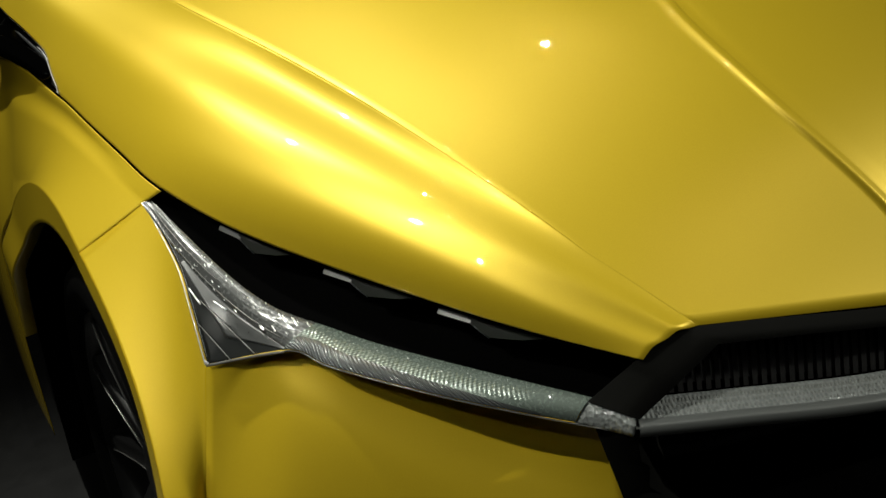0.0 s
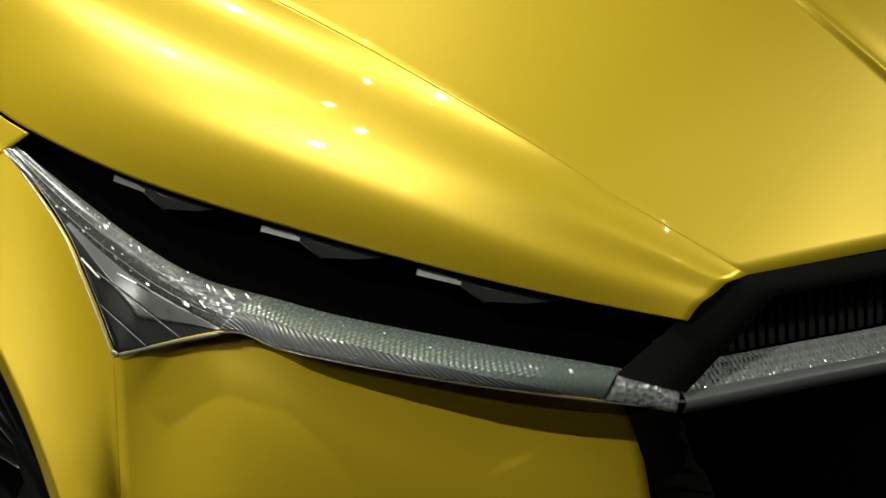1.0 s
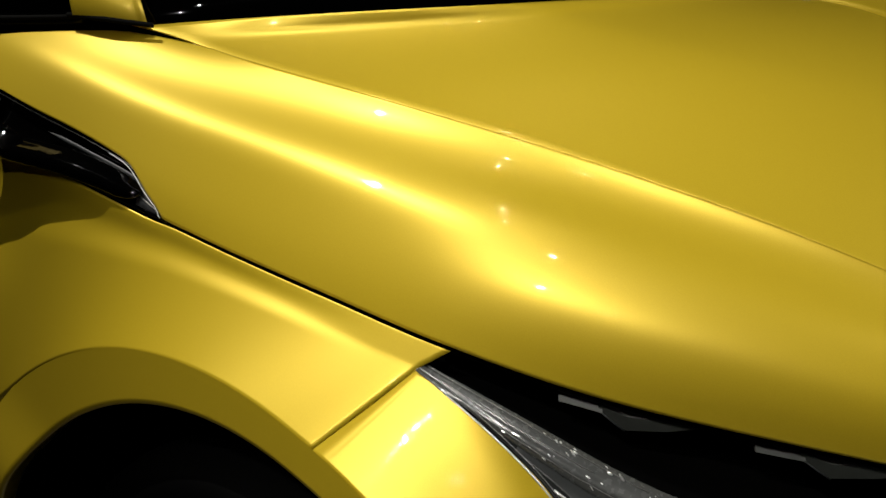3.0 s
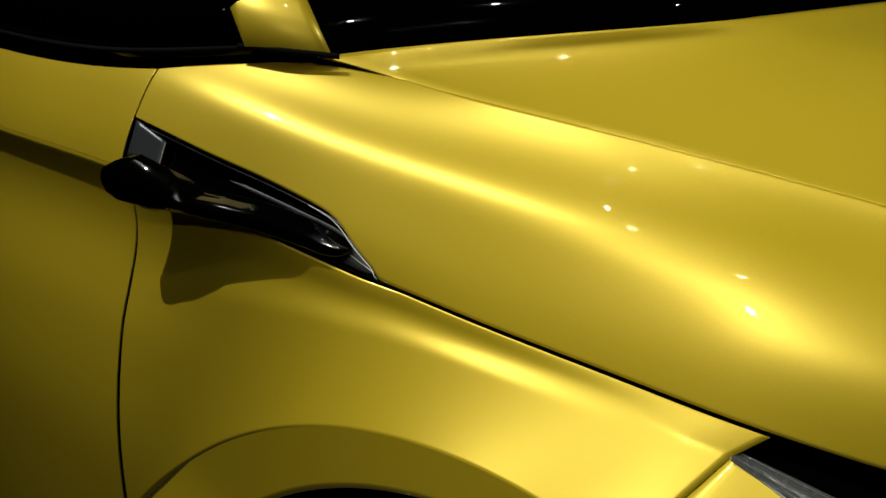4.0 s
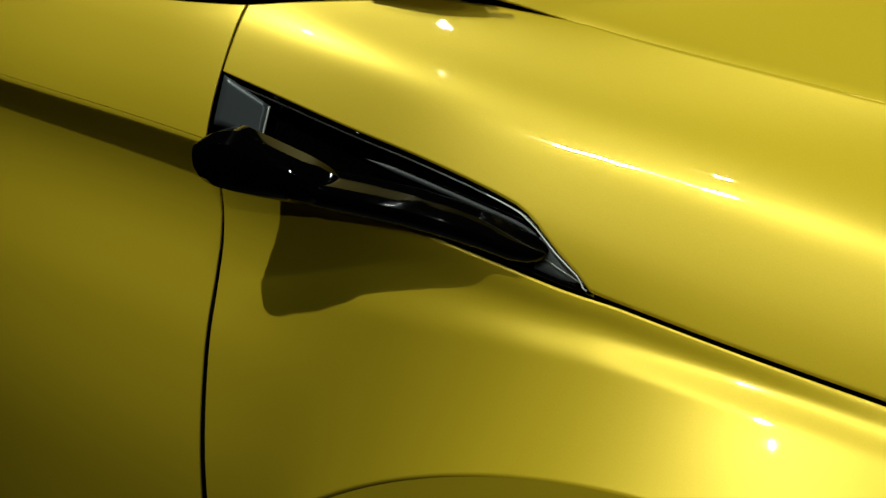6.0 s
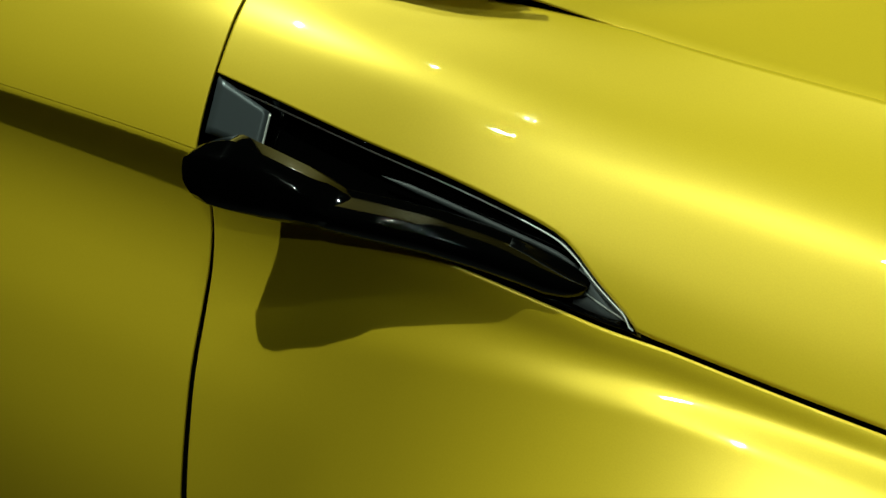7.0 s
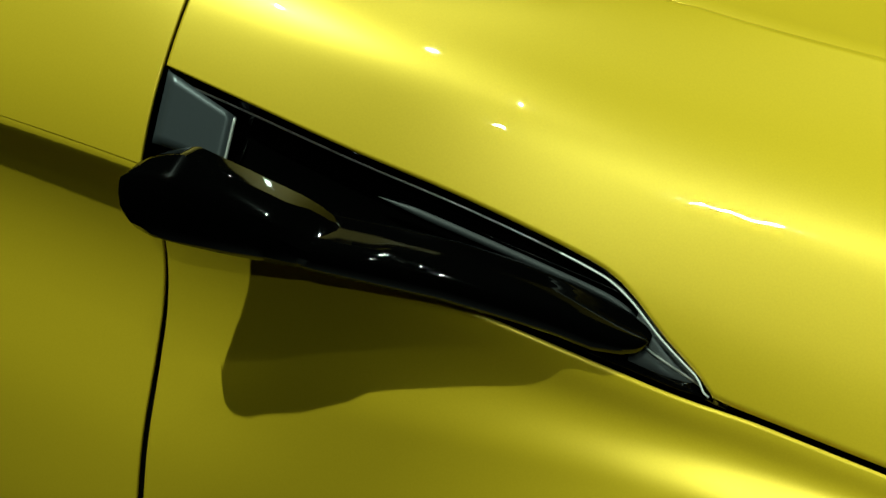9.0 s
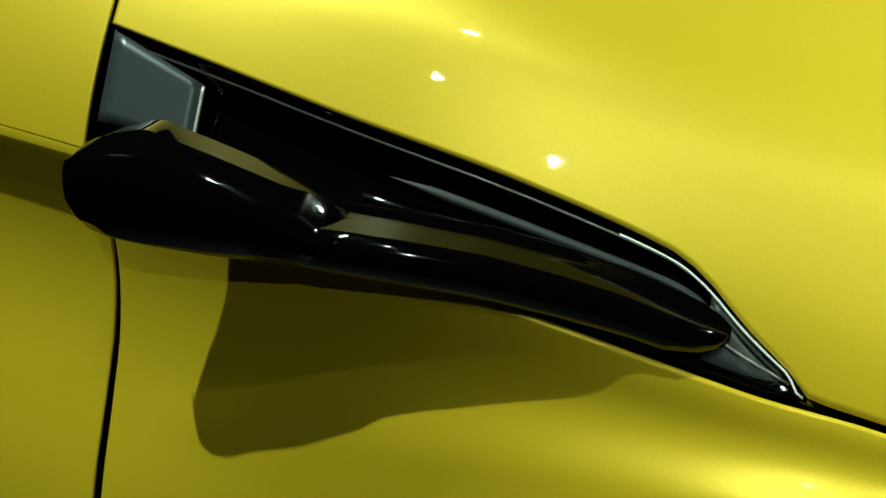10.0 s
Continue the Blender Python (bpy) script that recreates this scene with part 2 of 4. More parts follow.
# ---- front fender top: shoulder, shelf, crest ----
# offsets from the straight line between lower edge and crest, for a cut 0.21 m long, from the door to the nose
SHAPES = [
    (-0.5, [(0, 0), (0.12, 0.0165), (0.25, 0.0312), (0.42, 0.046), (0.5, 0.0515), (0.6, 0.0560), (0.72, 0.055), (0.85, 0.040), (1, 0)]),
    (-0.353, [(0, 0), (0.12, 0.011), (0.2, 0.017), (0.32, 0.025), (0.45, 0.032), (0.55, 0.036), (0.68, 0.039), (0.8, 0.0362), (0.9, 0.024), (1, 0)]),
    (-0.25, [(0, 0), (0.1, 0.0135), (0.17, 0.0205), (0.32, 0.0290), (0.45, 0.0325), (0.55, 0.0325), (0.68, 0.030), (0.8, 0.0250), (0.94, 0.0150), (1, 0)]),
    (-0.05, [(0, 0), (0.12, 0.0095), (0.28, 0.0205), (0.42, 0.0270), (0.5, 0.0278), (0.60, 0.0215), (0.70, 0.0098), (0.80, 0.0018), (0.87, -0.0016), (0.93, -0.0024), (1, 0)]),
    (0.15, [(0, 0), (0.12, 0.0105), (0.28, 0.0215), (0.42, 0.0275), (0.5, 0.0278), (0.60, 0.0212), (0.70, 0.0098), (0.80, 0.0018), (0.87, -0.0016), (0.93, -0.0024), (1, 0)]),
    (0.35, [(0, 0), (0.12, 0.0165), (0.28, 0.0272), (0.42, 0.0290), (0.5, 0.0270), (0.60, 0.0200), (0.70, 0.0098), (0.80, 0.0018), (0.87, -0.0016), (0.93, -0.0024), (1, 0)]),
    (0.62, [(0, 0), (0.12, 0.0140), (0.28, 0.0240), (0.42, 0.0265), (0.5, 0.0255), (0.60, 0.0205), (0.70, 0.0125), (0.78, 0.0060), (0.84, 0.0025), (0.92, 0.0003), (1, 0)]),
    (0.79, [(0, 0), (0.12, 0.0140), (0.28, 0.0240), (0.42, 0.0265), (0.5, 0.0255), (0.60, 0.0205), (0.70, 0.0135), (0.78, 0.0080), (0.84, 0.0045), (0.92, 0.0015), (1, 0)]),
]
STEPS = np.linspace(0, 1, 241)


def even_profile(cut):
    c = spline([(a, b, 0) for a, b in cut], 600)
    v = np.interp(STEPS, c[:, 0], c[:, 1])
    v = np.r_[-v[1:31][::-1], v, -v[-31:-1][::-1]]
    kern = np.exp(-0.5 * (np.arange(-30, 31) / 10.0) ** 2)
    return np.convolve(v, kern / kern.sum(), "valid")


shape_x = np.linspace(-0.5, 0.79, 260)
shape_lines = np.array([even_profile(c) for _, c in SHAPES])
shape_grid = np.stack([np.interp(shape_x, [x for x, _ in SHAPES], shape_lines[:, k]) for k in range(len(STEPS))], 1)
soft = np.exp(-0.5 * (np.arange(-36, 37) / 13.0) ** 2)
shape_grid = np.stack([np.convolve(np.r_[[c[0]] * 36, c, [c[-1]] * 36], soft / soft.sum(), "valid") for c in shape_grid.T], 1)
# the line at which the body turns from side to top, running on behind the recess
BASE = over_x([(-0.50, -0.891, 1.042), (-0.445, -0.885, 1.030), (-0.38, -0.877, 1.015), (-0.26, -0.855, 0.981), (-0.130, -0.828, 0.947), (-0.028, -0.818, 0.927), (0.111, -0.806, 0.905),
               (0.21, -0.798, 0.890), (0.351, -0.753, 0.861), (0.518, -0.678, 0.837), (0.676, -0.598, 0.817), (0.784, -0.533, 0.806)], 0.03)


# broad swell of the skin, in millimetres: nine stations from the door to the nose, five waves across the cut
SWELL = np.array([
    (-4.6, 5.3, 1.1, -0.3, 0.1),
    (-4.1, 2.7, 1, 0, 0.5),
    (-3.2, -0.6, 1.2, 0.5, 0.6),
    (-1.9, -3, 1.1, 0.9, 0.1),
    (2.5, -1.9, 0.4, 1.2, -0.6),
    (7.2, 1.1, -0.4, 1.3, -1),
    (10.1, 2, -0.5, 1.2, -1),
    (7.8, 0.3, 0.4, 0.8, -0.9),
    (2.6, -1.8, 1.9, 0.2, -0.8)]) / 1000
SWELL_X = np.linspace(-0.48, 0.78, 9)


def swell(x):
    u = np.abs(x - SWELL_X) / (SWELL_X[1] - SWELL_X[0])
    w = np.where(u < 1, 2 / 3 - u ** 2 + u ** 3 / 2, np.where(u < 2, (2 - np.minimum(u, 2)) ** 3 / 6, 0))
    return np.sin(np.pi * STEPS[:, None] * np.arange(1, 6)) @ (w @ SWELL)


# how far the skin leans back from upright, in degrees, across the cut: flank, ridge, hollow, crest
LEAN_S = [0, 0.2, 0.40, 0.46, 0.51, 0.56, 0.62, 0.68, 0.74, 0.80, 0.86, 0.92, 1]
LEAN = [
    (-0.47, [16, 26, 33, 37, 42, 46, 49, 51, 56, 66, 78, 88, 95]),
    (-0.34, [14, 27, 30, 37, 50, 58, 57, 51, 48, 54, 66, 78, 90]),
    (-0.22, [12, 28, 30, 35, 47, 58, 63, 60, 54, 52, 55, 62, 75]),
    (-0.12, [14, 27, 28, 33, 44, 56, 65, 66, 63, 57, 52, 50, 52]),
    (0.00, [19, 26, 28, 33, 44, 56, 65, 68, 66, 61, 54, 47, 38]),
    (0.14, [16, 26, 31, 38, 49, 58, 65, 68, 68, 63, 56, 47, 36]),
    (0.30, [10, 21, 38, 44, 50, 56, 63, 68, 70, 66, 58, 48, 36]),
]
lean_x = np.linspace(-0.47, 0.30, 155)
lean_grid = np.array([np.interp(STEPS, LEAN_S, row) for _, row in LEAN])
lean_grid = np.stack([np.interp(lean_x, [x for x, _ in LEAN], lean_grid[:, k]) for k in range(len(STEPS))], 1)
for width, axis in ((9.0, 0), (5.0, 1)):
    kern = np.exp(-0.5 * (np.arange(-27, 28) / width) ** 2)
    lean_grid = np.apply_along_axis(lambda v: np.convolve(np.r_[2 * v[0] - v[1:28][::-1], v, 2 * v[-1] - v[-28:-1][::-1]], kern / kern.sum(), "valid"), axis, lean_grid)


def leaning_cut(x, e, chord):
    """A cut from e along the chord whose skin leans as the table says."""
    lean = np.radians([np.interp(x, lean_x, lean_grid[:, k]) for k in range(0, 241, 4)])
    lean = np.interp(STEPS, STEPS[::4], lean)
    aim = np.arctan2(chord[1], chord[2])
    for _ in range(3):
        lean = lean + aim - np.arctan2(np.sin(lean).sum(), np.cos(lean).sum())
    way = np.cumsum(np.stack([0 * lean, np.sin(lean), np.cos(lean)], 1), axis=0)
    way = way - way[0]
    return e + way * (np.linalg.norm(chord[1:]) / np.linalg.norm(way[-1]))


def full_section(x):
    e, c = BASE(x), TOP(x)
    chord = c - e
    size = np.linalg.norm(chord)
    out = np.cross(chord, (1, 0, 0))
    out = out / np.linalg.norm(out)
    if out[1] > 0:
        out = -out
    off = np.array([np.interp(x, shape_x, shape_grid[:, k]) for k in range(0, 241, 3)])
    off = np.interp(STEPS, STEPS[::3], off) * size / 0.21 + swell(x)
    tip = max(0.0, (x - 0.70) / 0.084) * STEPS[:, None] * vec(0.013, 0.012, 0)
    cut = e + chord * STEPS[:, None] + out * off[:, None] + tip
    k = ease((x - 0.10) / 0.20)
    return cut if k == 1 else cut * k + leaning_cut(x, e, chord) * (1 - k)


def trim(c, axis, level, keep_below):
    """Cuts a rising curve off where one of its coordinates meets a level."""
    k = int(np.clip(np.searchsorted(c[:, axis], level), 1, len(c) - 1))
    f = np.clip((level - c[k - 1, axis]) / (c[k, axis] - c[k - 1, axis]), 0, 1)
    p = c[k - 1] + (c[k] - c[k - 1]) * f
    return np.vstack([c[:k], p]) if keep_below else np.vstack([p, c[k:]])


def fender_section(x, n=64):
    """The fender's cut at x, from the lower edge (or the recess) up to the crest (or the glass)."""
    c = full_section(x)
    if x < -0.13:
        c = trim(c, 2, EDGE(x)[2], False)
    if x < -0.2:
        c = trim(c, 1, CREST(x)[1], True)
    run = np.r_[0, np.cumsum(np.linalg.norm(np.diff(c, axis=0), axis=1))]
    want = np.linspace(0, run[-1], n)
    return np.stack([np.interp(want, run, c[:, j]) for j in range(3)], 1)


def on_fender(x, z):
    """The point of the fender's skin at x and z."""
    c = full_section(x)
    return vec(x, np.interp(z, c[:, 2], c[:, 1]), z)


xs = np.r_[SHUT_X + 0.0013, SHUT_X + 0.0025, SHUT_X + 0.0034, np.linspace(SHUT_X + 0.007, 0.7, 130), np.linspace(0.71, 0.784, 14)]
fender = sheet("front_fender", [fender_section(x) for x in xs], PAINT, car, -0.002, "yellow metallic fender with a raised shoulder")


DOME = over_x([(0.02, -0.125, 1.166), (0.25, -0.155, 1.144), (0.4, -0.240, 1.108), (0.53, -0.287, 1.066), (0.66, -0.297, 1.014), (0.75, -0.288, 0.965), (0.84, -0.258, 0.896), (0.906, -0.24, 0.8245)], 0.03)


def bonnet_row(s):
    """One cut across the bonnet: s is 0 at the windscreen, 1 at the grille."""
    x = -0.285 + s * (0.784 + 0.285)
    k = ease((x + 0.26) / 0.06)
    c = CREST(x) * (1 - k) + full_section(x)[-1] * k
    d = DOME(0.02 + s * 0.886)
    lift = 1 - s ** 3
    m = vec(0.12 + 0.83 * s, 0, d[2] + 0.030 * lift)
    near = np.vstack([c + vec(0, -0.0010, -0.0012), spline([c, c * 0.66 + d * 0.34 + vec(0, 0, 0.006 * lift), c * 0.33 + d * 0.67 + vec(0, 0, 0.004 * lift), d], 40)])
    mid = spline([d, d * 0.5 + m * 0.5 + vec(0, 0, 0.004 * lift), m, (d * 0.5 + m * 0.5) * vec(1, -1, 1) + vec(0, 0, 0.004 * lift), d * vec(1, -1, 1)], 40)
    # the crease is a narrow rounded bead
    bead = 0.0012 * lift
    near = np.vstack([near[:-1], [d + vec(0, -0.007, -bead), d + vec(0, -0.0025, -bead * 0.2)]])
    mid = np.vstack([[d], [d + vec(0, 0.0025, -bead * 0.2), d + vec(0, 0.007, -bead)], mid[1:-1], [(d + vec(0, 0.007, -bead)) * vec(1, -1, 1), (d + vec(0, 0.0025, -bead * 0.2)) * vec(1, -1, 1), d * vec(1, -1, 1)]])
    row = np.vstack([near, mid, (near * vec(1, -1, 1))[::-1]])
    # towards the windscreen the middle reaches further ahead and higher than the sides
    share = ease((abs(c[1]) - np.abs(row[:, 1])) / 0.28) * (1 - s) ** 2
    return row + share[:, None] * vec(0.20, 0, 0.006)


bonnet = sheet("bonnet", [bonnet_row(s) for s in np.linspace(0, 1, 90)], PAINT, car, -0.002, "wide yellow bonnet with raised centre creases")
left = sheet("far_fender", [[p * vec(1, -1, 1) for p in fender_section(x)] for x in xs[::3]], PAINT, car, 0.006, "yellow fender on the far side")

# ---- fender side, door, bumper ----
LENS_SIDE = spline([(0.199, -0.813, 0.868), (0.298, -0.813, 0.822), (0.354, -0.82, 0.791), (0.406, -0.827, 0.737)], 34)
LENS_BOT = spline([(0.407, -0.828, 0.737), (0.496, -0.757, 0.768), (0.551, -0.735, 0.764), (0.66, -0.66, 0.752), (0.758, -0.570, 0.735)], 44)


# how far the side lies outside the crease, by the depth below it, at the door's shut line
DROP = [(0, 0.0), (0.012, 0.0055), (0.03, 0.0098), (0.06, 0.0105), (0.09, 0.0050), (0.12, -0.006), (0.18, -0.028), (0.28, -0.048), (0.40, -0.054), (0.60, -0.054), (0.9, -0.045)]
_d = spline([(a, b, 0) for a, b in DROP], 200)
DOOR_CREASE = over_x([CREASE(x) for x in np.linspace(-1.35, -0.36, 40)], 0.09)
DOOR_BELT = over_x([BELT(x) for x in np.linspace(-1.35, -0.40, 40)], 0.05)
SHIFT = CREASE(SHUT_X)
DOOR_X = np.r_[np.linspace(-1.35, SHUT_X - 0.012, 44), SHUT_X - 0.0065, SHUT_X - 0.0034, SHUT_X - 0.0020, SHUT_X - 0.0007]
door_rows = [[DOOR_CREASE(x) - DOOR_CREASE(SHUT_X) + SHIFT + vec(0, np.interp(d, _d[:, 0], _d[:, 1]), -d) for d in np.linspace(0, 0.8, 60)] for x in DOOR_X]
door = sheet("front_door", door_rows, PAINT, car, 0.0018, "yellow door skin with a sharp shoulder crease")
joint = trim(full_section(SHUT_X), 1, CREST(SHUT_X)[1], True)
share = np.linspace(0, 1, len(joint))[:, None]
door_top = [joint + (1 - share) * (DOOR_CREASE(x) - DOOR_CREASE(SHUT_X)) + share * (DOOR_BELT(x) - DOOR_BELT(SHUT_X)) for x in DOOR_X]
sheet("door_shoulder", door_top, PAINT, door, -0.0018)

def side_top(x):
    """The upper edge of the fender's side: the crease, then close under the top panel."""
    k = ease((x + 0.17) / 0.06)
    return (CREASE(x) + vec(0, 0, -0.003)) * (1 - k) + (BASE(x) + vec(0, -0.0022, -0.0026)) * k


def even_turn(f, at, value):
    """Values between the given ones, evened out along the line."""
    g = np.linspace(0, 1, 400)
    v = np.interp(g, at, value)
    v = np.r_[2 * v[0] - v[1:41][::-1], v, 2 * v[-1] - v[-41:-1][::-1]]
    kern = np.exp(-0.5 * (np.arange(-40, 41) / 16.0) ** 2)
    return np.interp(f, g, np.convolve(v, kern / kern.sum(), "valid"))


tops = [side_top(x) for x in np.r_[SHUT_X + 0.0007, SHUT_X + 0.0020, SHUT_X + 0.0034, np.linspace(SHUT_X + 0.007, 0.222, 96)]]
n_side = len(tops)
run = np.r_[0, np.cumsum(np.linalg.norm(np.diff(np.array(tops), axis=0), axis=1))]
turn = np.radians(np.r_[even_turn(run / run[-1], [0, 0.5, 1], [143, 104, 70]), even_turn(np.linspace(0, 1, len(LENS_SIDE)), [0, 0.6, 1], [70, 25, -20])])
tops = tops + list(LENS_SIDE)
fall = np.linspace(0, 1, 40) ** 1.15


def flare_foot(a):
    x, z = ARCH_X + ARCH_R * np.cos(a), ARCH_Z + ARCH_R * np.sin(a)
    return vec(x, -0.9246 + 0.131 * (z - 0.6) + 0.017 * x + 0.016 * ease((x - 0.1) / 0.3), z)


# the joint with the bumper runs from the headlight's inner corner over its outer one to the flare
seam_end = flare_foot(turn[n_side - 1])
seam = [tops[n_side - 1], LENS_SIDE[0], seam_end]
seam_run = np.r_[0, np.cumsum([np.linalg.norm(seam[1] - seam[0]), np.linalg.norm(seam[2] - seam[1])])]
bend = np.stack([np.interp(fall, seam_run / seam_run[-1], [p[k] for p in seam]) for k in range(3)], 1) - (seam[0] + (seam_end - seam[0]) * fall[:, None])
side_rows, feet = [], []
for i, (t, a) in enumerate(zip(tops, turn)):
    foot = flare_foot(a)
    # hollow just under the crease; at the door the door's own cut
    k = ease((t[0] - SHUT_X) / 0.16)
    foot[1] = foot[1] * k + (t[1] + np.interp(t[2] - foot[2], _d[:, 0], _d[:, 1])) * (1 - k)
    col = t + (foot - t) * fall[:, None]
    deep = 0.0055 * (1 - ease((t[0] + 0.05) / 0.24))
    wall = t[1] + np.interp(np.maximum(t[2] - col[:, 2], 0), _d[:, 0], _d[:, 1])
    full = t[1] + (foot[1] - t[1]) * (0.85 * fall + 0.15 * fall ** 2) + deep * np.sin(np.pi * np.clip(fall / 0.34, 0, 1)) ** 2
    col[:, 1] = wall * (1 - k) + full * k
    if i < n_side:
        col = col + bend * ease((t[0] - 0.02) / 0.2)
    feet.append(foot)
    side_rows.append(col)
# both panels meet along the joint's line
meet = seam[0] + (seam_end - seam[0]) * fall[:, None] + bend - side_rows[n_side - 1]
meet_low = LENS_SIDE[0] + (seam_end - LENS_SIDE[0]) * fall[:, None] - side_rows[n_side]
for j in range(24):
    side_rows[n_side - 1 - j] = side_rows[n_side - 1 - j] + meet * (1 - ease(j / 24))
for j in range(16):
    side_rows[n_side + j] = side_rows[n_side + j] + meet_low * (1 - ease(j / 16)) * 0.6
side_rows = [list(col) for col in side_rows]
order = np.argsort(turn)
flare_turn, flare_y = turn[order], np.array(feet)[order, 1]
side = sheet("fender_side", side_rows[:n_side], PAINT, car, 0.0018, "yellow fender side over the wheel arch")
sheet("bumper_corner", [[p + vec(0.0005, 0, -0.0004) for p in side_rows[n_side]]] + side_rows[n_side + 1:], PAINT, car, 0.0018, "yellow bumper corner beside the headlight")
bump = []
corner = np.array(side_rows[-1])
first = corner[-1]
KEEL = spline([(0.407, -0.830, 0.733), (0.45, -0.800, 0.729), (0.528, -0.748, 0.704), (0.600, -0.692, 0.664), (0.678, -0.628, 0.626), (0.775, -0.540, 0.600)], len(LENS_BOT))
for k, t in enumerate(LENS_BOT):
    w = k / (len(LENS_BOT) - 1)
    foot = first + (vec(0.75, -0.42, 0.206) - first) * w ** 1.8
    keel = KEEL[k]
    low = keel * 0.6 + foot * 0.4 + vec(0.004, -0.014, 0) * (1 - w) + vec(0.02, -0.02, 0) * w
    shelf = t + vec(-0.6, 0.8, 0) * 0.080 * w * (1 - 0.5 * ease((w - 0.72) / 0.28)) + vec(0, 0, -0.004 - 0.004 * w)
    row = np.vstack([[t + (shelf - t) * f for f in np.linspace(0, 1, 6)], spline([shelf, shelf * 0.4 + keel * 0.6 + vec(-0.018, 0.024, 0) * w, keel], 9)[1:], spline([keel, keel * 0.85 + low * 0.15, low, foot], 27)[1:]])
    for _ in range(10):
        row[7:-1] = (row[6:-2] + 2 * row[7:-1] + row[8:]) / 4
    if k == 0:
        shift = corner - row
    bump.append(row + shift * (1 - ease(w / np.linspace(0.10, 0.55, len(row))))[:, None])
bumper = sheet("front_bumper", bump, PAINT, car, 0.0016, "yellow front bumper under the headlight")


def arch_row(a):
    """A cut of the flare from its crease to the lip, and the lip's turned-in edge."""
    o = flare_foot(a) + vec(0.0005 * np.cos(a), 0, 0.0005 * np.sin(a))
    o[0], o[1] = max(o[0], SHUT_X + 0.003), np.interp(a, flare_turn, flare_y)
    z = LIP_Z + LIP_R * np.sin(a)
    e = vec(LIP_X + LIP_R * np.cos(a), o[1] - 0.001, z)
    way = vec(np.cos(a), 0, np.sin(a))
    return [o, o * 0.97 + e * 0.03 + way * -0.0006, o * 0.6 + e * 0.4, o * 0.12 + e * 0.88, e + way * 0.001, e + vec(0, 0.004, 0), e + way * 0.003 + vec(0, 0.022, 0)]


arch = sheet("wheel_arch", [arch_row(a) for a in np.radians(np.linspace(-20, 165, 90))], PAINT, car, 0, "yellow flared wheel arch trim")
well = []
for a in np.radians(np.linspace(-22, 202, 64)):
    lip = arch_row(a)[-1][1] + 0.001
    well.append([vec(LIP_X + r * np.cos(a), y, LIP_Z + r * np.sin(a)) for r, y in ((LIP_R + 0.0025, lip), (LIP_R + 0.01, lip + 0.03), (LIP_R + 0.02, -0.6), (0.2, -0.58), (0.0, -0.58))])
sheet("wheel_well", well, MATT, car, 0, "black inner wheel well")

# ---- glass and pillar ----
COWL = bonnet_row(0)
glass = sheet("windscreen", [[p + vec(-0.02, 0, -0.012) + vec(-0.6, -0.16 * p[1], 0.44) * v for p in COWL[::3]] for v in np.linspace(0, 1, 10)], GLASS, car, 0.004, "black tinted windscreen")
sheet("cowl_strip", [[p + vec(*o) for o in ((0.0, 0, -0.006), (-0.012, 0, -0.012), (-0.03, 0, -0.014))] for p in COWL], SATIN, car, 0.003)
sheet("side_glass", [[BELT(x) + vec(-0.1, 0.12, 0.35) * v + vec(0, 0.008, -0.008) for v in np.linspace(0, 1, 8)] for x in np.linspace(-1.35, -0.353, 30)], GLASS, door, 0.004, "black tinted side window")
tube("belt_seal", [BELT(x) + vec(0, 0.004, 0.0) for x in np.linspace(-1.35, -0.353, 40)], 0.003, SATIN, door)
pil = [vec(-0.349, -0.784, 1.149), vec(-0.270, -0.738, 1.138)]
up = vec(-0.40, 0.17, 0.40)
rows = []
for v in np.linspace(0, 1, 10):
    a, b = pil[0] + up * v + vec(0.01 * v, 0, 0), pil[1] + up * v
    rows.append([a + (b - a) * f + vec(0.001, -0.006, 0.003) * 4 * f * (1 - f) for f in np.linspace(0, 1, 9)])
sheet("a_pillar", rows, PAINT, car, 0.006, "yellow windscreen pillar")
tube("pillar_seal", spline([pil[0] + vec(-0.01, 0, 0), pil[0] * 0.5 + pil[1] * 0.5 + vec(0, -0.006, 0.001), pil[1] + vec(0.01, 0, 0)], 14), 0.003, SATIN, car)

# ---- black sheets added behind the gaps, standing for the shade in them ----
sheet("gap_backing", [[vec(x, CREASE(x)[1] + 0.03, z) for z in (CREASE(x)[2] - 0.10, CREASE(x)[2] + 0.03)] for x in np.linspace(-0.7, 0.2, 24)], MATT, car)
sheet("shut_gap_backing", [[vec(x, y, z) for y, z in ((-0.925, 0.66), (-0.91, 0.75), (-0.875, 0.9), (-0.85, 1.0), (-0.83, 1.08), (-0.80, 1.13))] for x in (-0.46, -0.43)], MATT, car)

# ---- recess for the camera mirror ----
rec_x = np.r_[np.linspace(SHUT_X + 0.002, -0.2, 30), np.linspace(-0.19, -0.131, 10)]


def recess_row(x, n=9):
    a, b = on_fender(x, EDGE(x)[2]), CREASE(x)
    gap = min(1.0, np.linalg.norm(a - b) / 0.03)
    pts = [a + vec(0, 0.003, -0.001), a + vec(0, 0.014 * gap, -0.002 * gap), a * 0.7 + b * 0.3 + vec(0, 0.018 * gap, 0), a * 0.35 + b * 0.65 + vec(0, 0.019 * gap, 0), b + vec(0, 0.014 * gap, 0.002 * gap), b + vec(0, 0.004, 0)]
    return spline(pts, n)


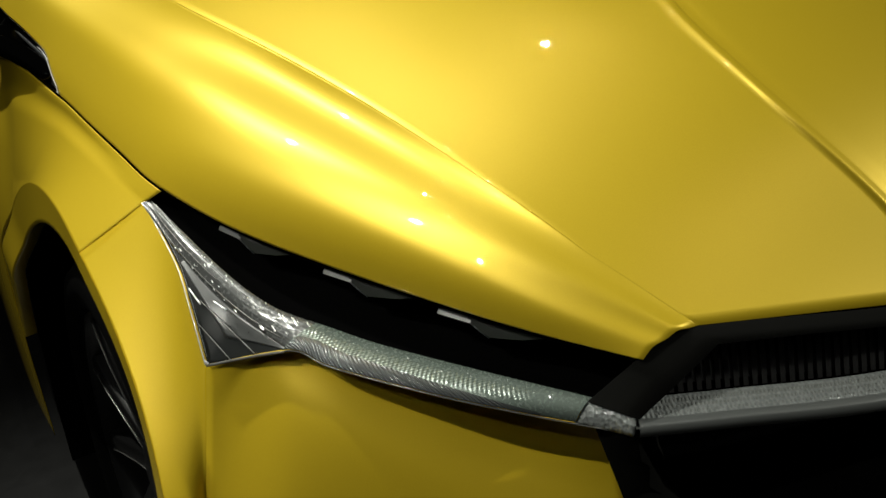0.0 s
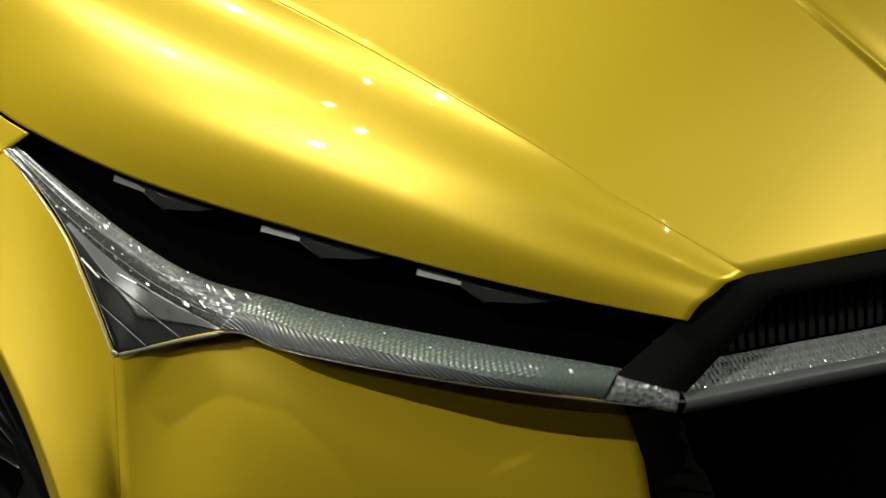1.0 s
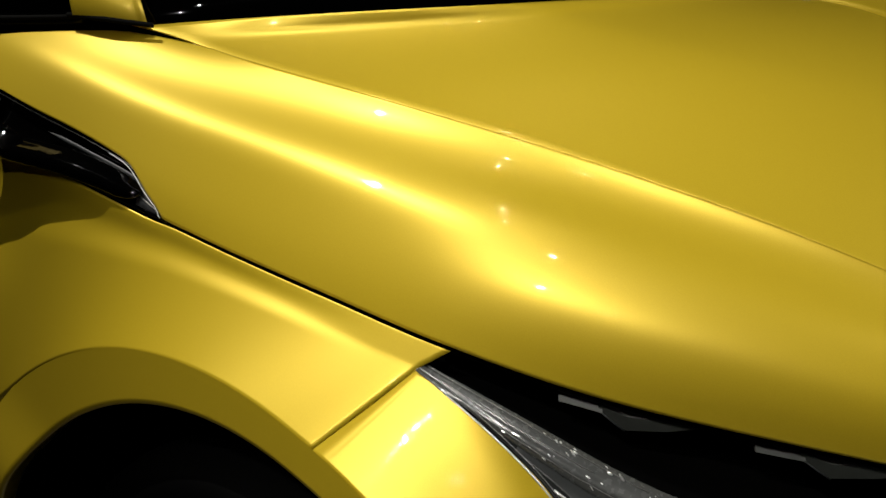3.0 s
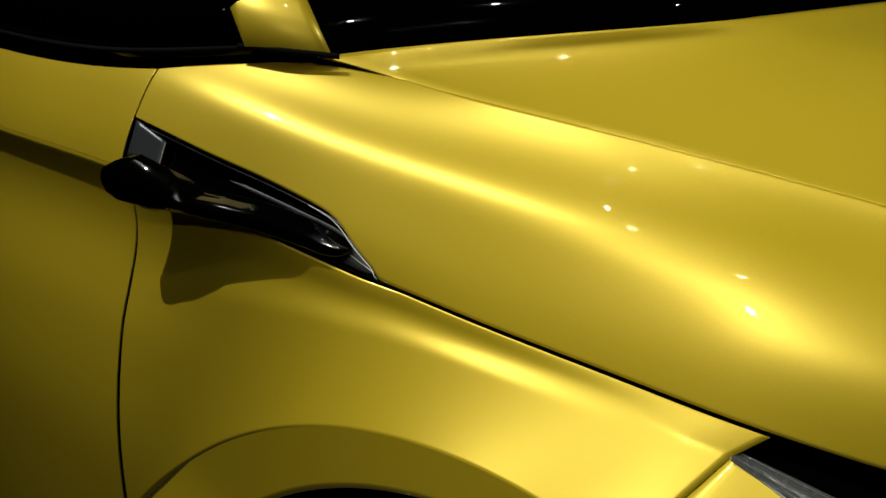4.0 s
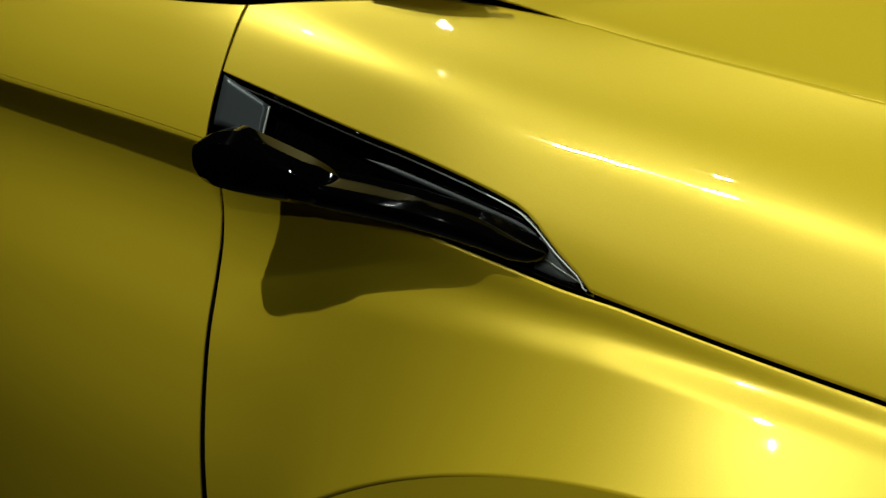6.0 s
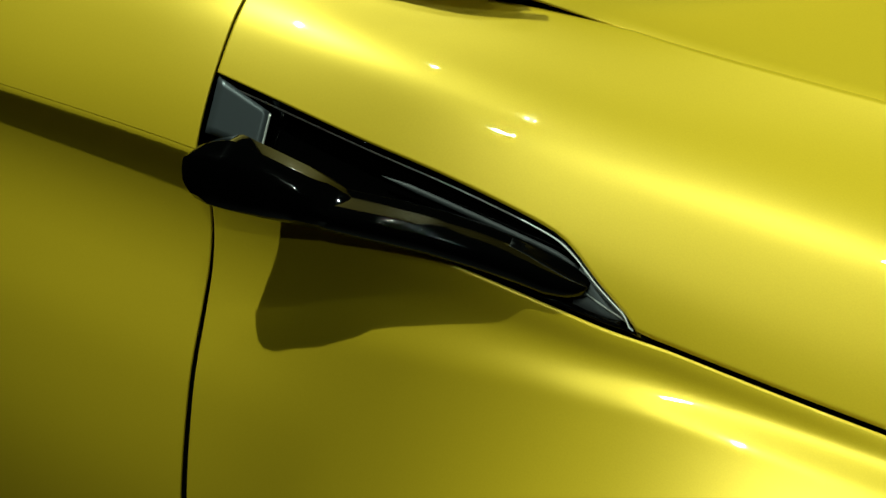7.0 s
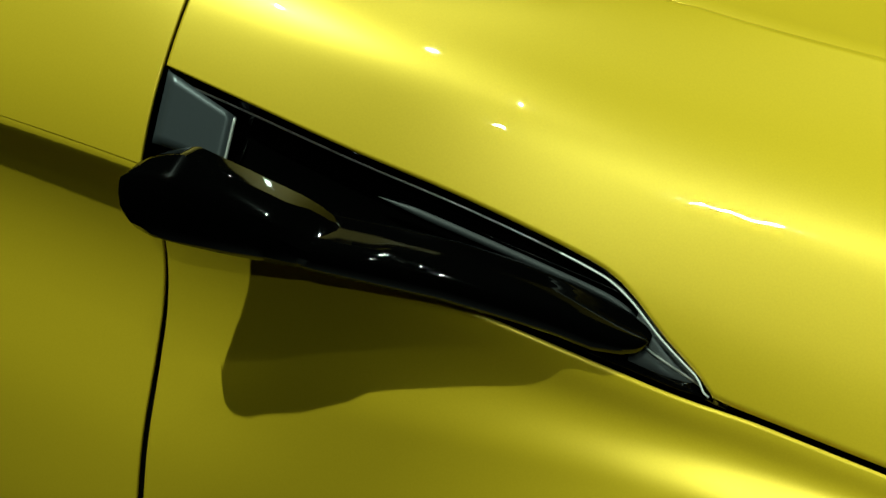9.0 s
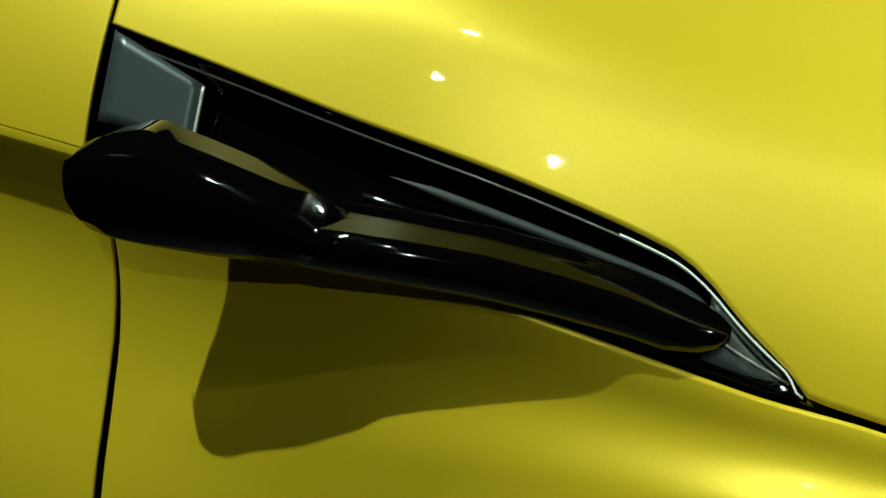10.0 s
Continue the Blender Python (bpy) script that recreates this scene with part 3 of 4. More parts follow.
recess = sheet("mirror_recess", [recess_row(x) for x in rec_x], BLACK, car, 0.003, "gloss black recess panel with thin bright edge")
tube("upper_trim", [on_fender(x, EDGE(x)[2]) * 0.86 + CREASE(x) * 0.14 + vec(0, 0.007, -0.001) for x in rec_x[:-4]], 0.0006, CHROME, recess)


def on_recess(x, f, proud):
    a, b = on_fender(x, EDGE(x)[2]), CREASE(x)
    return a + (b - a) * f + vec(0, 0.014 - proud, 0)


plate = sheet("grey_plate", [[on_recess(x, f, 0.0115 - 0.0055 * k) for f in np.linspace(0.05 + 0.21 * k, 0.78, 8)] for k, x in zip(np.linspace(0, 1, 8), np.linspace(-0.4435, -0.403, 8))], GREY, recess, 0.002, "grey metal corner plate")
tube("plate_edge", [on_recess(-0.4026, f, 0.0065) for f in np.linspace(0.27, 0.76, 10)], 0.0009, CHROME, recess, 6)
groove_x = np.linspace(-0.32, -0.182, 30)
sheet("groove_strip", [[on_recess(x, f, 0.0045) for f in (0.43 - 0.045 * min(1, 7 * k) - 0.05 * k ** 4, 0.43 - 0.04 * k ** 4, 0.43 + 0.04 * min(1, 5 * k) * (1 - 0.8 * k ** 5) - 0.04 * k ** 4)] for k, x in zip(np.linspace(0, 1, 30), groove_x)], GROOVE, recess, 0.0015, "grey inlay strip")
sheet("front_inlay", [[on_recess(x, f, 0.006) for f in np.linspace(0.16, 0.98, 5)] for x in np.linspace(-0.182, -0.138, 12)], INLAY, recess, 0.0015, "grey front corner inlay")
tube("inlay_edge", [on_recess(x, 0.62, 0.008) for x in np.linspace(-0.176, -0.146, 10)], 0.0006, CHROME, recess, 6)
# the trim's bright reflection towards the tip, put into a white tube
tube("front_trim_sheen", [on_fender(x, EDGE(x)[2]) * 0.93 + CREASE(x) * 0.07 + vec(0, -0.0005, -0.0005) for x in np.linspace(-0.222, -0.140, 30)], 0.00055, TRIM_SHEEN, recess, 6, "white reflection on the edge trim, drawn as a thin line")


# ---- camera mirror ----
def pod_cut(x, yi, zi, ym, zm, yr, zr, yo, zb):
    """A cut of the pod: inner edge, flat top strip, ridge, rounded outer face, underside."""
    h = zr - zb
    return [vec(x, y, z) for y, z in ((yi, zi - 0.0015), (yi - 0.0015, zi), (ym, zm), (yr, zr), (yr * 0.45 + yo * 0.55, zr - 0.09 * h), (yo, zr - 0.30 * h), (yo, zr - 0.55 * h),
                                      (yo + 0.0022, zb + 0.22 * h), (yo + 0.0065, zb + 0.06 * h), (yo + 0.0125, zb), (yi - 0.004, zb + 0.001), (yi, zb + 0.005))]


def eased_edges(ob, width):
    mod = ob.modifiers.new("eased_edges", "BEVEL")
    mod.width, mod.segments, mod.limit_method, mod.angle_limit, mod.harden_normals = width, 4, "ANGLE", radians(24), True
    return ob


# x; inner edge y, z; fold y, z; ridge y, z; outer face y; underside z
pod_keys = np.array([
    (-0.4265, -0.9120, 1.0340, -0.9140, 1.0345, -0.9180, 1.0340, -0.9200, 1.0180), (-0.4250, -0.9085, 1.0395, -0.9125, 1.0400, -0.9195, 1.0385, -0.9222, 1.0125), (-0.4210, -0.9030, 1.0440, -0.9095, 1.0440, -0.9195, 1.0410, -0.9228, 1.0078),
    (-0.4130, -0.8965, 1.0475, -0.9045, 1.0472, -0.9175, 1.0418, -0.9215, 1.0045), (-0.4000, -0.8885, 1.0510, -0.9020, 1.0500, -0.9130, 1.0422, -0.9170, 1.0015), (-0.3750, -0.8825, 1.0418, -0.8962, 1.0414, -0.9055, 1.0358, -0.9105, 0.9990),
    (-0.3450, -0.8745, 1.0300, -0.8885, 1.0298, -0.8955, 1.0255, -0.9015, 0.9970), (-0.3380, -0.8728, 1.0265, -0.8825, 1.0265, -0.8915, 1.0200, -0.8982, 0.9968), (-0.3300, -0.8712, 1.0215, -0.8780, 1.0212, -0.8870, 1.0140, -0.8945, 0.9966),
    (-0.3220, -0.8710, 1.0120, -0.8760, 1.0115, -0.8830, 1.0070, -0.8870, 0.9975)])
pod_x = np.r_[-0.4265, -0.4258, -0.4250, -0.4232, -0.421, np.linspace(-0.417, -0.338, 18), np.linspace(-0.335, -0.322, 6)]
pod_rows = [pod_cut(x, *[np.interp(x, pod_keys[:, 0], pod_keys[:, k]) for k in range(1, 9)]) for x in pod_x]
pod = eased_edges(sheet("camera_mirror", pod_rows, BLACK, car, 0, "gloss black camera mirror pod on a slim arm", closed=True), 0.0011)
arm_keys = np.array([
    (-0.365, -0.8885, 1.0105, 0.0120, 0.0110), (-0.330, -0.8797, 1.0072, 0.0152, 0.0122), (-0.300, -0.8700, 1.0030, 0.0146, 0.0126), (-0.270, -0.8599, 0.9980, 0.0138, 0.0125), (-0.240, -0.8499, 0.9905, 0.0131, 0.0122),
    (-0.215, -0.8416, 0.9828, 0.0115, 0.0118), (-0.197, -0.8370, 0.9765, 0.0112, 0.0110), (-0.184, -0.8335, 0.9732, 0.0095, 0.0086), (-0.176, -0.8320, 0.9722, 0.0066, 0.0056), (-0.172, -0.8310, 0.9722, 0.0030, 0.0025)])
arm_x = np.r_[np.linspace(-0.365, -0.197, 24), np.linspace(-0.193, -0.172, 10)]
ARM_CUT = spline([(1, 0.75, 0), (0.93, 0.98, 0), (0.6, 0.87, 0), (0.3, 0.775, 0), (-0.1, 0.685, 0), (-0.4, 0.622, 0), (-0.68, 0.55, 0), (-0.87, 0.36, 0), (-0.97, 0.08, 0), (-0.97, -0.3, 0), (-0.72, -0.84, 0), (-0.1, -1, 0), (0.7, -0.95, 0), (1, -0.5, 0)], 52)


def arm_ring(x, y, z, w, h):
    """A cut of the arm: a broad sloping top, a rounded outer side."""
    return [vec(x, y + w * a, z + h * b) for a, b, _ in ARM_CUT]


arm_rows = [arm_ring(x, *[np.interp(x, arm_keys[:, 0], arm_keys[:, k]) for k in range(1, 5)]) for x in arm_x]
sheet("arm", arm_rows, BLACK, pod, 0, closed=True)

# ---- headlight ----
HL_X = np.linspace(0.205, 0.782, 60)
DRL_TOP = over_x([(0.197, -0.806, 0.872), (0.297, -0.790, 0.842), (0.38, -0.770, 0.812), (0.44, -0.748, 0.794), (0.50, -0.714, 0.784), (0.557, -0.682, 0.776), (0.65, -0.625, 0.768), (0.729, -0.575, 0.762), (0.775, -0.54, 0.755)])
LOW = over_x(np.vstack([LENS_SIDE[::4], LENS_BOT[::4], [(0.775, -0.556, 0.734)]]))
MID = over_x([(0.190, -0.818, 0.872), (0.25, -0.812, 0.846), (0.32, -0.801, 0.815), (0.40, -0.782, 0.784), (0.49, -0.758, 0.766), (0.52, -0.748, 0.766)])


def cavity(x):
    e, d = EDGE(x) + vec(0, 0.006, -0.007), DRL_TOP(min(x, 0.775)) + vec(0, 0.004, -0.006)
    return spline([e, e * 0.75 + d * 0.25 + vec(-0.025, 0.045, 0.002), e * 0.3 + d * 0.7 + vec(-0.03, 0.055, -0.004), d + vec(-0.012, 0.025, -0.006), d], 14)


headlight = sheet("headlight", [cavity(x) for x in HL_X], MATT, car, 0, "slim black headlight with crystal light strip")


def bulge(a, b, out, n=9):
    """A strip's cut from a to b, swelling by out away from the car."""
    way = vec(0.45, -0.75, 0.45)
    return [a + (b - a) * f + way * out * np.sin(np.pi * f) ** 0.7 for f in np.linspace(0, 1, n)]


def saw(v):
    """A rounded saw tooth between 0 and 1."""
    v = v - np.floor(v)
    return v / 0.7 if v < 0.7 else (1 - v) / 0.3


def strip_cut(x, f0, n, relief):
    """A cut of the light strip from the share f0 of its height down, raised by relief(run, share)."""
    a, b, run = DRL_TOP(x), LOW(x) + vec(0, 0, 0.002), (x - 0.485) * 1.2
    return [a + (b - a) * f + vec(0.45, -0.75, 0.45) * (0.007 * np.sin(np.pi * f) ** 0.7 + relief(run, f)) for f in np.linspace(f0, 1, n)]


def knurling(run, f):
    """Fine crossed cuts on the lit band, fading to a plain end."""
    on = ease(f / 0.12 - 1.2) * (1 - ease((f - 0.55) / 0.15)) * (1 - ease((run - 0.25) / 0.03))
    return 0.0008 * on * (saw(run / 0.0048 - 7 * f) + 0.7 * saw(run / 0.0061 + 6 * f + 0.35 * np.sin(90 * run)))


def ribs(run, f):
    """Slanting ribs of the lower edge."""
    return 0.0011 + 0.0010 * ease((f - 0.46) / 0.1) * (1 - ease((run - 0.235) / 0.03)) * saw(run / 0.0058 - 13 * f)


# long crystal strip with its ribbed lower edge, the wing at the side, and the cut end piece
sheet("light_strip", [strip_cut(x, 0, 60, knurling) for x in np.linspace(0.485, 0.7465, 420)], CRYSTAL, headlight, 0, "greenish cut-crystal running light strip")
sheet("strip_rail", [strip_cut(x, 0.48 + 0.42 * ((x - 0.487) / 0.235) ** 2, 56, ribs) for x in np.linspace(0.487, 0.722, 400)], RAIL, headlight, 0, "dark ribbed lower edge of the light strip")
wing_rng = random.Random(7)
WAVES = [(wing_rng.uniform(9, 34), wing_rng.uniform(3, 16), wing_rng.uniform(0, 6.3)) for k in range(9)]


def wing_cut(x, n=30):
    """A cut of the wing: long streaky ridges that break into facets near the strip."""
    rough = ease((x - 0.36) / 0.09)
    out = []
    for f, p in zip(np.linspace(0, 1, n), bulge(DRL_TOP(x), MID(x), 0.006 * ease((x - 0.2) / 0.12), n)):
        h = sum(np.sin(a * f + b * x * (1 + 2 * rough) + c) for a, b, c in WAVES) / 9
        h = h + rough * wing_rng.uniform(-0.5, 0.5)
        out.append(p + vec(0.45, -0.75, 0.45) * 0.0010 * h * np.sin(np.pi * f))
    return out


sheet("strip_wing", [wing_cut(x) for x in np.linspace(0.2, 0.489, 130)], FACET, headlight, 0, "clear faceted light wing with long streaks")
sheet("end_piece", [bulge(a, b, 0.004) for a, b in zip(spline([DRL_TOP(0.746), (0.77, -0.556, 0.757), (0.793, -0.549, 0.756)], 12), spline([LOW(0.746), (0.77, -0.560, 0.733), (0.794, -0.552, 0.736)], 12))], BAR, headlight, 0.003, "bright cut-glass corner piece")
rng = random.Random(4)
# pale beads that stand for glints along the strip's upper rim and in the wing
for k in range(110):
    x = rng.choice((0.50, 0.535, 0.575, 0.612, 0.63, 0.645, 0.67, 0.722)) + rng.gauss(0, 0.014) if k > 34 else rng.uniform(0.24, 0.487) ** 0.8 * 0.487 ** 0.2
    x = min(x, 0.742)
    f = min(0.6, abs(rng.gauss(0.27, 0.07))) if x > 0.487 else rng.choice((0.12, 0.2, 0.6, 0.85)) + rng.gauss(0, 0.05)
    low = LOW(x) if x > 0.487 else MID(x)
    p = DRL_TOP(x) + (low - DRL_TOP(x)) * f + vec(0.45, -0.75, 0.45) * 0.0065 * np.sin(np.pi * f) ** 0.7
    bm = bmesh.new()
    bmesh.ops.create_icosphere(bm, subdivisions=1, radius=rng.uniform(0.0004, 0.0011) * (2.0 if k % 11 == 0 else 1.0))
    long = rng.uniform(1.0, 2.2) if k > 34 else rng.uniform(1.5, 6.0)
    spin = Matrix.Rotation(rng.uniform(0.1, 0.9), 3, "Y")
    for v in bm.verts:
        v.co.x *= long
        v.co = spin @ v.co + Vector(p)
    part("crystal", bm, GLINT, headlight)
# long streaks in the wing
for f0, f1, x0, x1 in ((0.12, 0.18, 0.205, 0.40), (0.5, 0.42, 0.215, 0.36), (0.82, 0.78, 0.24, 0.47)):
    streak = [bulge(DRL_TOP(x), MID(x), 0.0066 * ease((x - 0.2) / 0.12), 41)[int(40 * (f0 + (f1 - f0) * k / 29))] for k, x in enumerate(np.linspace(x0, x1, 30))]
    tube("wing_streak", streak, 0.00045, LINE, headlight, 6)
# dark plate of the wing, with its lines and rim
plate_x = np.linspace(0.235, 0.489, 50)
sheet("lens_plate", [[MID(x) + (LOW(x) - MID(x)) * f + vec(0, 0.003, 0) for f in np.linspace(0, 1, 10)] for x in plate_x], PLATE, headlight, 0.002, "dark clear plate with fine lines")
sheet("lens_haze", [[MID(x) + (LOW(x) - MID(x)) * f + vec(0, 0.0005, 0) for f in np.linspace(0, 0.55 - 0.2 * k, 8)] for k, x in zip(np.linspace(0, 1, 40), np.linspace(0.30, 0.485, 40))], HAZE, headlight, 0.001, "hazy grey upper part of the lens plate")
for a, b in (((0.3600, -0.8075, 0.7945), (0.4556, -0.7842, 0.7593)), ((0.3752, -0.8165, 0.7716), (0.4328, -0.8050, 0.7489))):
    tube("plate_line", [vec(*a) * (1 - f) + vec(*b) * f + vec(0.0012, -0.0025, 0) for f in np.linspace(0, 1, 12)], 0.0006, LINE, headlight, 6)
# glints on the lens plate, drawn as short pale tubes
for a, b, r in (((0.3398, -0.8086, 0.8025), (0.3650, -0.8054, 0.7908), 0.0011), ((0.3819, -0.7950, 0.7980), (0.4013, -0.7880, 0.7924), 0.0008), ((0.4085, -0.8235, 0.7440), (0.4110, -0.8205, 0.7400), 0.0012)):
    tube("lens_glint", [vec(*a) * (1 - f) + vec(*b) * f + vec(0.003, -0.006, 0.001) for f in np.linspace(0, 1, 8)], r, GLINT, headlight, 6)
tube("corner_rim", [LOW(x) + vec(0.0005, -0.0018, 0.0) for x in np.linspace(0.410, 0.487, 16)], 0.0017, LINE, headlight, 8)
tube("inner_rim", [p + vec(0.004, 0.002, 0.0025) for p in LENS_SIDE[3:-1]], 0.0004, LINE, headlight, 6)
tube("lens_rim", [p + vec(0, -0.001, 0) for p in LENS_SIDE], 0.0008, CHROME, headlight, 8, "thin bright rim of the lens")
tube("lower_rim", [LOW(x) + vec(0, -0.001, 0.0005) for x in np.linspace(0.408, 0.77, 60)], 0.0008, LINE, headlight, 8)


# three lamp modules hanging under the bonnet's edge
def module(x0):
    """A flat bar, its lit grey put into the colour, that breaks down into a dark wedge."""
    back = vec(-0.012, 0.017, 0)

    def under(f, drop, deep):
        return EDGE(x0 + 0.105 * f) + back * deep + vec(0, 0, -drop)

    m = sheet("lamp_module", [[under(f, 0.003, 0.9), under(f, d * 0.55, 0.55), under(f, d, 0.5), under(f, d + 0.002, 1.3)] for f, d in ((0.30, 0.0165), (0.37, 0.020), (0.50, 0.0270), (0.80, 0.0185), (1.15, 0.004))], WEDGE, headlight, 0, "dark angular lamp module", smooth=False)
    sheet("module_bar", [[under(f, d, 0.62), under(f, d + 0.0045, 0.40), under(f, d + 0.006, 0.55), under(f, d + 0.004, 1.4)] for f, d in ((0.0, 0.0125), (0.33, 0.0115))], MODULE, m, 0, "flat grey bar", smooth=False)
    tube("module_edge", [under(0.33, 0.0165, 0.42), under(0.42, 0.0225, 0.44), under(0.50, 0.0273, 0.46)], 0.0006, GREY, m, 6)
    return m


for x0 in (0.315, 0.463, 0.595):
    module(x0)

# ---- grille ----
def bent(head, tail, n=8, m=40):
    """Straight pieces through the head's points, then a smooth curve through the tail's."""
    out = [np.array(a) + (np.array(b) - np.array(a)) * f for a, b in zip(head, head[1:]) for f in np.linspace(0, 1, n, endpoint=False)]
    return np.vstack([out, spline([head[-1]] + tail, m)])


OUTER = bent([(0.748, -0.568, 0.757), (0.776, -0.533, 0.802), (0.790, -0.486, 0.828)], [(0.834, -0.40, 0.826), (0.888, -0.283, 0.824), (0.940, -0.12, 0.823), (0.952, 0.0, 0.823)])
INNER = bent([(0.799, -0.550, 0.757), (0.808, -0.515, 0.784), (0.818, -0.474, 0.8165)], [(0.850, -0.41, 0.817), (0.905, -0.29, 0.815), (0.958, -0.12, 0.813), (0.97, 0.0, 0.812)])
flip = vec(1, -1, 1)
frame_rows = [[o + vec(0, 0, 0.001), o * 0.97 + i * 0.03 + vec(0.001, -0.001, 0.001), o * 0.5 + i * 0.5 + vec(0.001, -0.001, 0.001), i, i + vec(-0.012, 0.01, -0.006), i + vec(-0.05, 0.03, -0.012)] for o, i in zip(OUTER, INNER)]
frame_rows = frame_rows + [[p * flip for p in row] for row in frame_rows[::-1]]
grille = sheet("grille", frame_rows, SATIN, car, 0, "satin black grille frame above a glass bar")
BAR_PLAN = spline([(0.795, -0.547, 0), (0.836, -0.468, 0), (0.900, -0.338, 0), (0.962, -0.15, 0), (0.982, 0, 0)], 70)
bar = [[vec(p[0] - 0.022, p[1] + 0.0135, 0.7605), vec(p[0] - 0.018, p[1] + 0.011, 0.7610), vec(p[0] - 0.002, p[1] + 0.001, 0.7525)] for p in BAR_PLAN]
bar = bar + [[p * flip for p in row] for row in bar[::-1]]
glass_bar = sheet("glass_bar", bar, BAR, grille, 0, "knurled glass light bar across the grille")
lip = [[vec(p[0] - 0.002, p[1] + 0.001, 0.7525), vec(p[0] + 0.004, p[1] - 0.0025, 0.7505), vec(p[0] + 0.0055, p[1] - 0.003, 0.7485), vec(p[0] + 0.0035, p[1] - 0.002, 0.737), vec(p[0], p[1], 0.735), vec(p[0] - 0.03, p[1] + 0.02, 0.734)] for p in BAR_PLAN]
sheet("bar_lip", lip + [[p * flip for p in row] for row in lip[::-1]], BAR_LIP, glass_bar, 0, "smooth grey lower edge of the light bar")
# three rows of cut knurls on the bar's sloping face, slanted and uneven
knurl_v, knurl_f = [], []
knurl_rng = random.Random(11)
for row in range(3):
    for k in range(150):
        f = (k + 0.5 + 0.3 * row) / 151 * 0.97 + 0.015
        p, q = [np.array([np.interp(f + d, np.linspace(0, 1, 70), BAR_PLAN[:, c]) for c in range(3)]) for d in (0, 0.004)]
        along = (q - p) / np.linalg.norm(q - p)
        down = vec(0.016, -0.010, -0.0095)
        face = vec(0.30, -0.25, 0.92)
        m = vec(p[0] - 0.018, p[1] + 0.011, 0.7610) + down * (0.20 + 0.30 * row)
        lean = knurl_rng.uniform(-0.5, 0.5)
        i = len(knurl_v)
        knurl_v += [m - along * 0.0017 - down * 0.13, m + along * 0.0017 - down * 0.13, m + along * 0.0015 + down * 0.13, m - along * 0.0019 + down * 0.13, m + face * knurl_rng.uniform(0.0010, 0.0020) + along * 0.0009 * lean]
        knurl_f += [(i, i + 1, i + 4), (i + 1, i + 2, i + 4), (i + 2, i + 3, i + 4), (i + 3, i, i + 4)]
knurls = new("knurl", mesh_of("knurl", knurl_v, knurl_f, KNURL, False))
knurls.parent = glass_bar
tagged(knurls, "fine cut-glass knurls", kind="stuff")
back = [[vec(p[0] - 0.07, p[1] + 0.045, z) for z in (0.83, 0.79, 0.76)] for p in BAR_PLAN]
sheet("grille_back", back + [[p * flip for p in row] for row in back[::-1]], MATT, grille)
for k in range(64):
    f = (k + 0.5) / 64 * 0.985
    p = np.array([np.interp(f, np.linspace(0, 1, 70), BAR_PLAN[:, c]) for c in range(3)])
    top = np.array([np.interp(f, np.linspace(0, 1, len(INNER)), INNER[:, c]) for c in range(3)])
    z1 = min(0.810, max(top[2], 0.764 + 0.6 * f)) - 0.004
    bm = bmesh.new()
    a = [vec(p[0] - 0.030, p[1] + 0.016, 0.757), vec(p[0] - 0.048, p[1] + 0.030, 0.757), vec(p[0] - 0.060, p[1] + 0.032, z1), vec(p[0] - 0.040, p[1] + 0.018, z1)]
    w = vec(0.0012, 0.0022, 0)
    vs = [bm.verts.new(q - w) for q in a] + [bm.verts.new(q + w) for q in a]
    for q in ((0, 1, 2, 3), (7, 6, 5, 4), (0, 4, 5, 1), (1, 5, 6, 2), (2, 6, 7, 3), (3, 7, 4, 0)):
        bm.faces.new([vs[i] for i in q])
    part("grille_fin", bm, FIN, grille)
# black air intake below the bar
cheek = [spline([(0.750, -0.568, 0.730), (0.764, -0.548, 0.655), (0.774, -0.530, 0.590), (0.74, -0.41, 0.206)], 14) + vec(0.004, 0.004, 0), spline([(0.795, -0.548, 0.735), (0.795, -0.515, 0.655), (0.795, -0.475, 0.575), (0.75, -0.39, 0.206)], 14), spline([(0.80, -0.535, 0.735), (0.78, -0.50, 0.655), (0.76, -0.46, 0.575), (0.70, -0.38, 0.206)], 14) + vec(-0.06, 0.06, 0)]
intake = sheet("air_intake", cheek, SATIN, car, 0, "black air intake beneath the light bar")
mouth = [[vec(p[0] - 0.06, p[1] + 0.05, z) for z in (0.74, 0.5, 0.22)] for p in BAR_PLAN]
sheet("intake_back", mouth + [[p * flip for p in row] for row in mouth[::-1]], MATT, intake)

# ---- wheel ----
def wheel_ring(r, y, a):
    return vec(LIP_X + r * np.cos(a), y, AXLE_Z + r * np.sin(a))


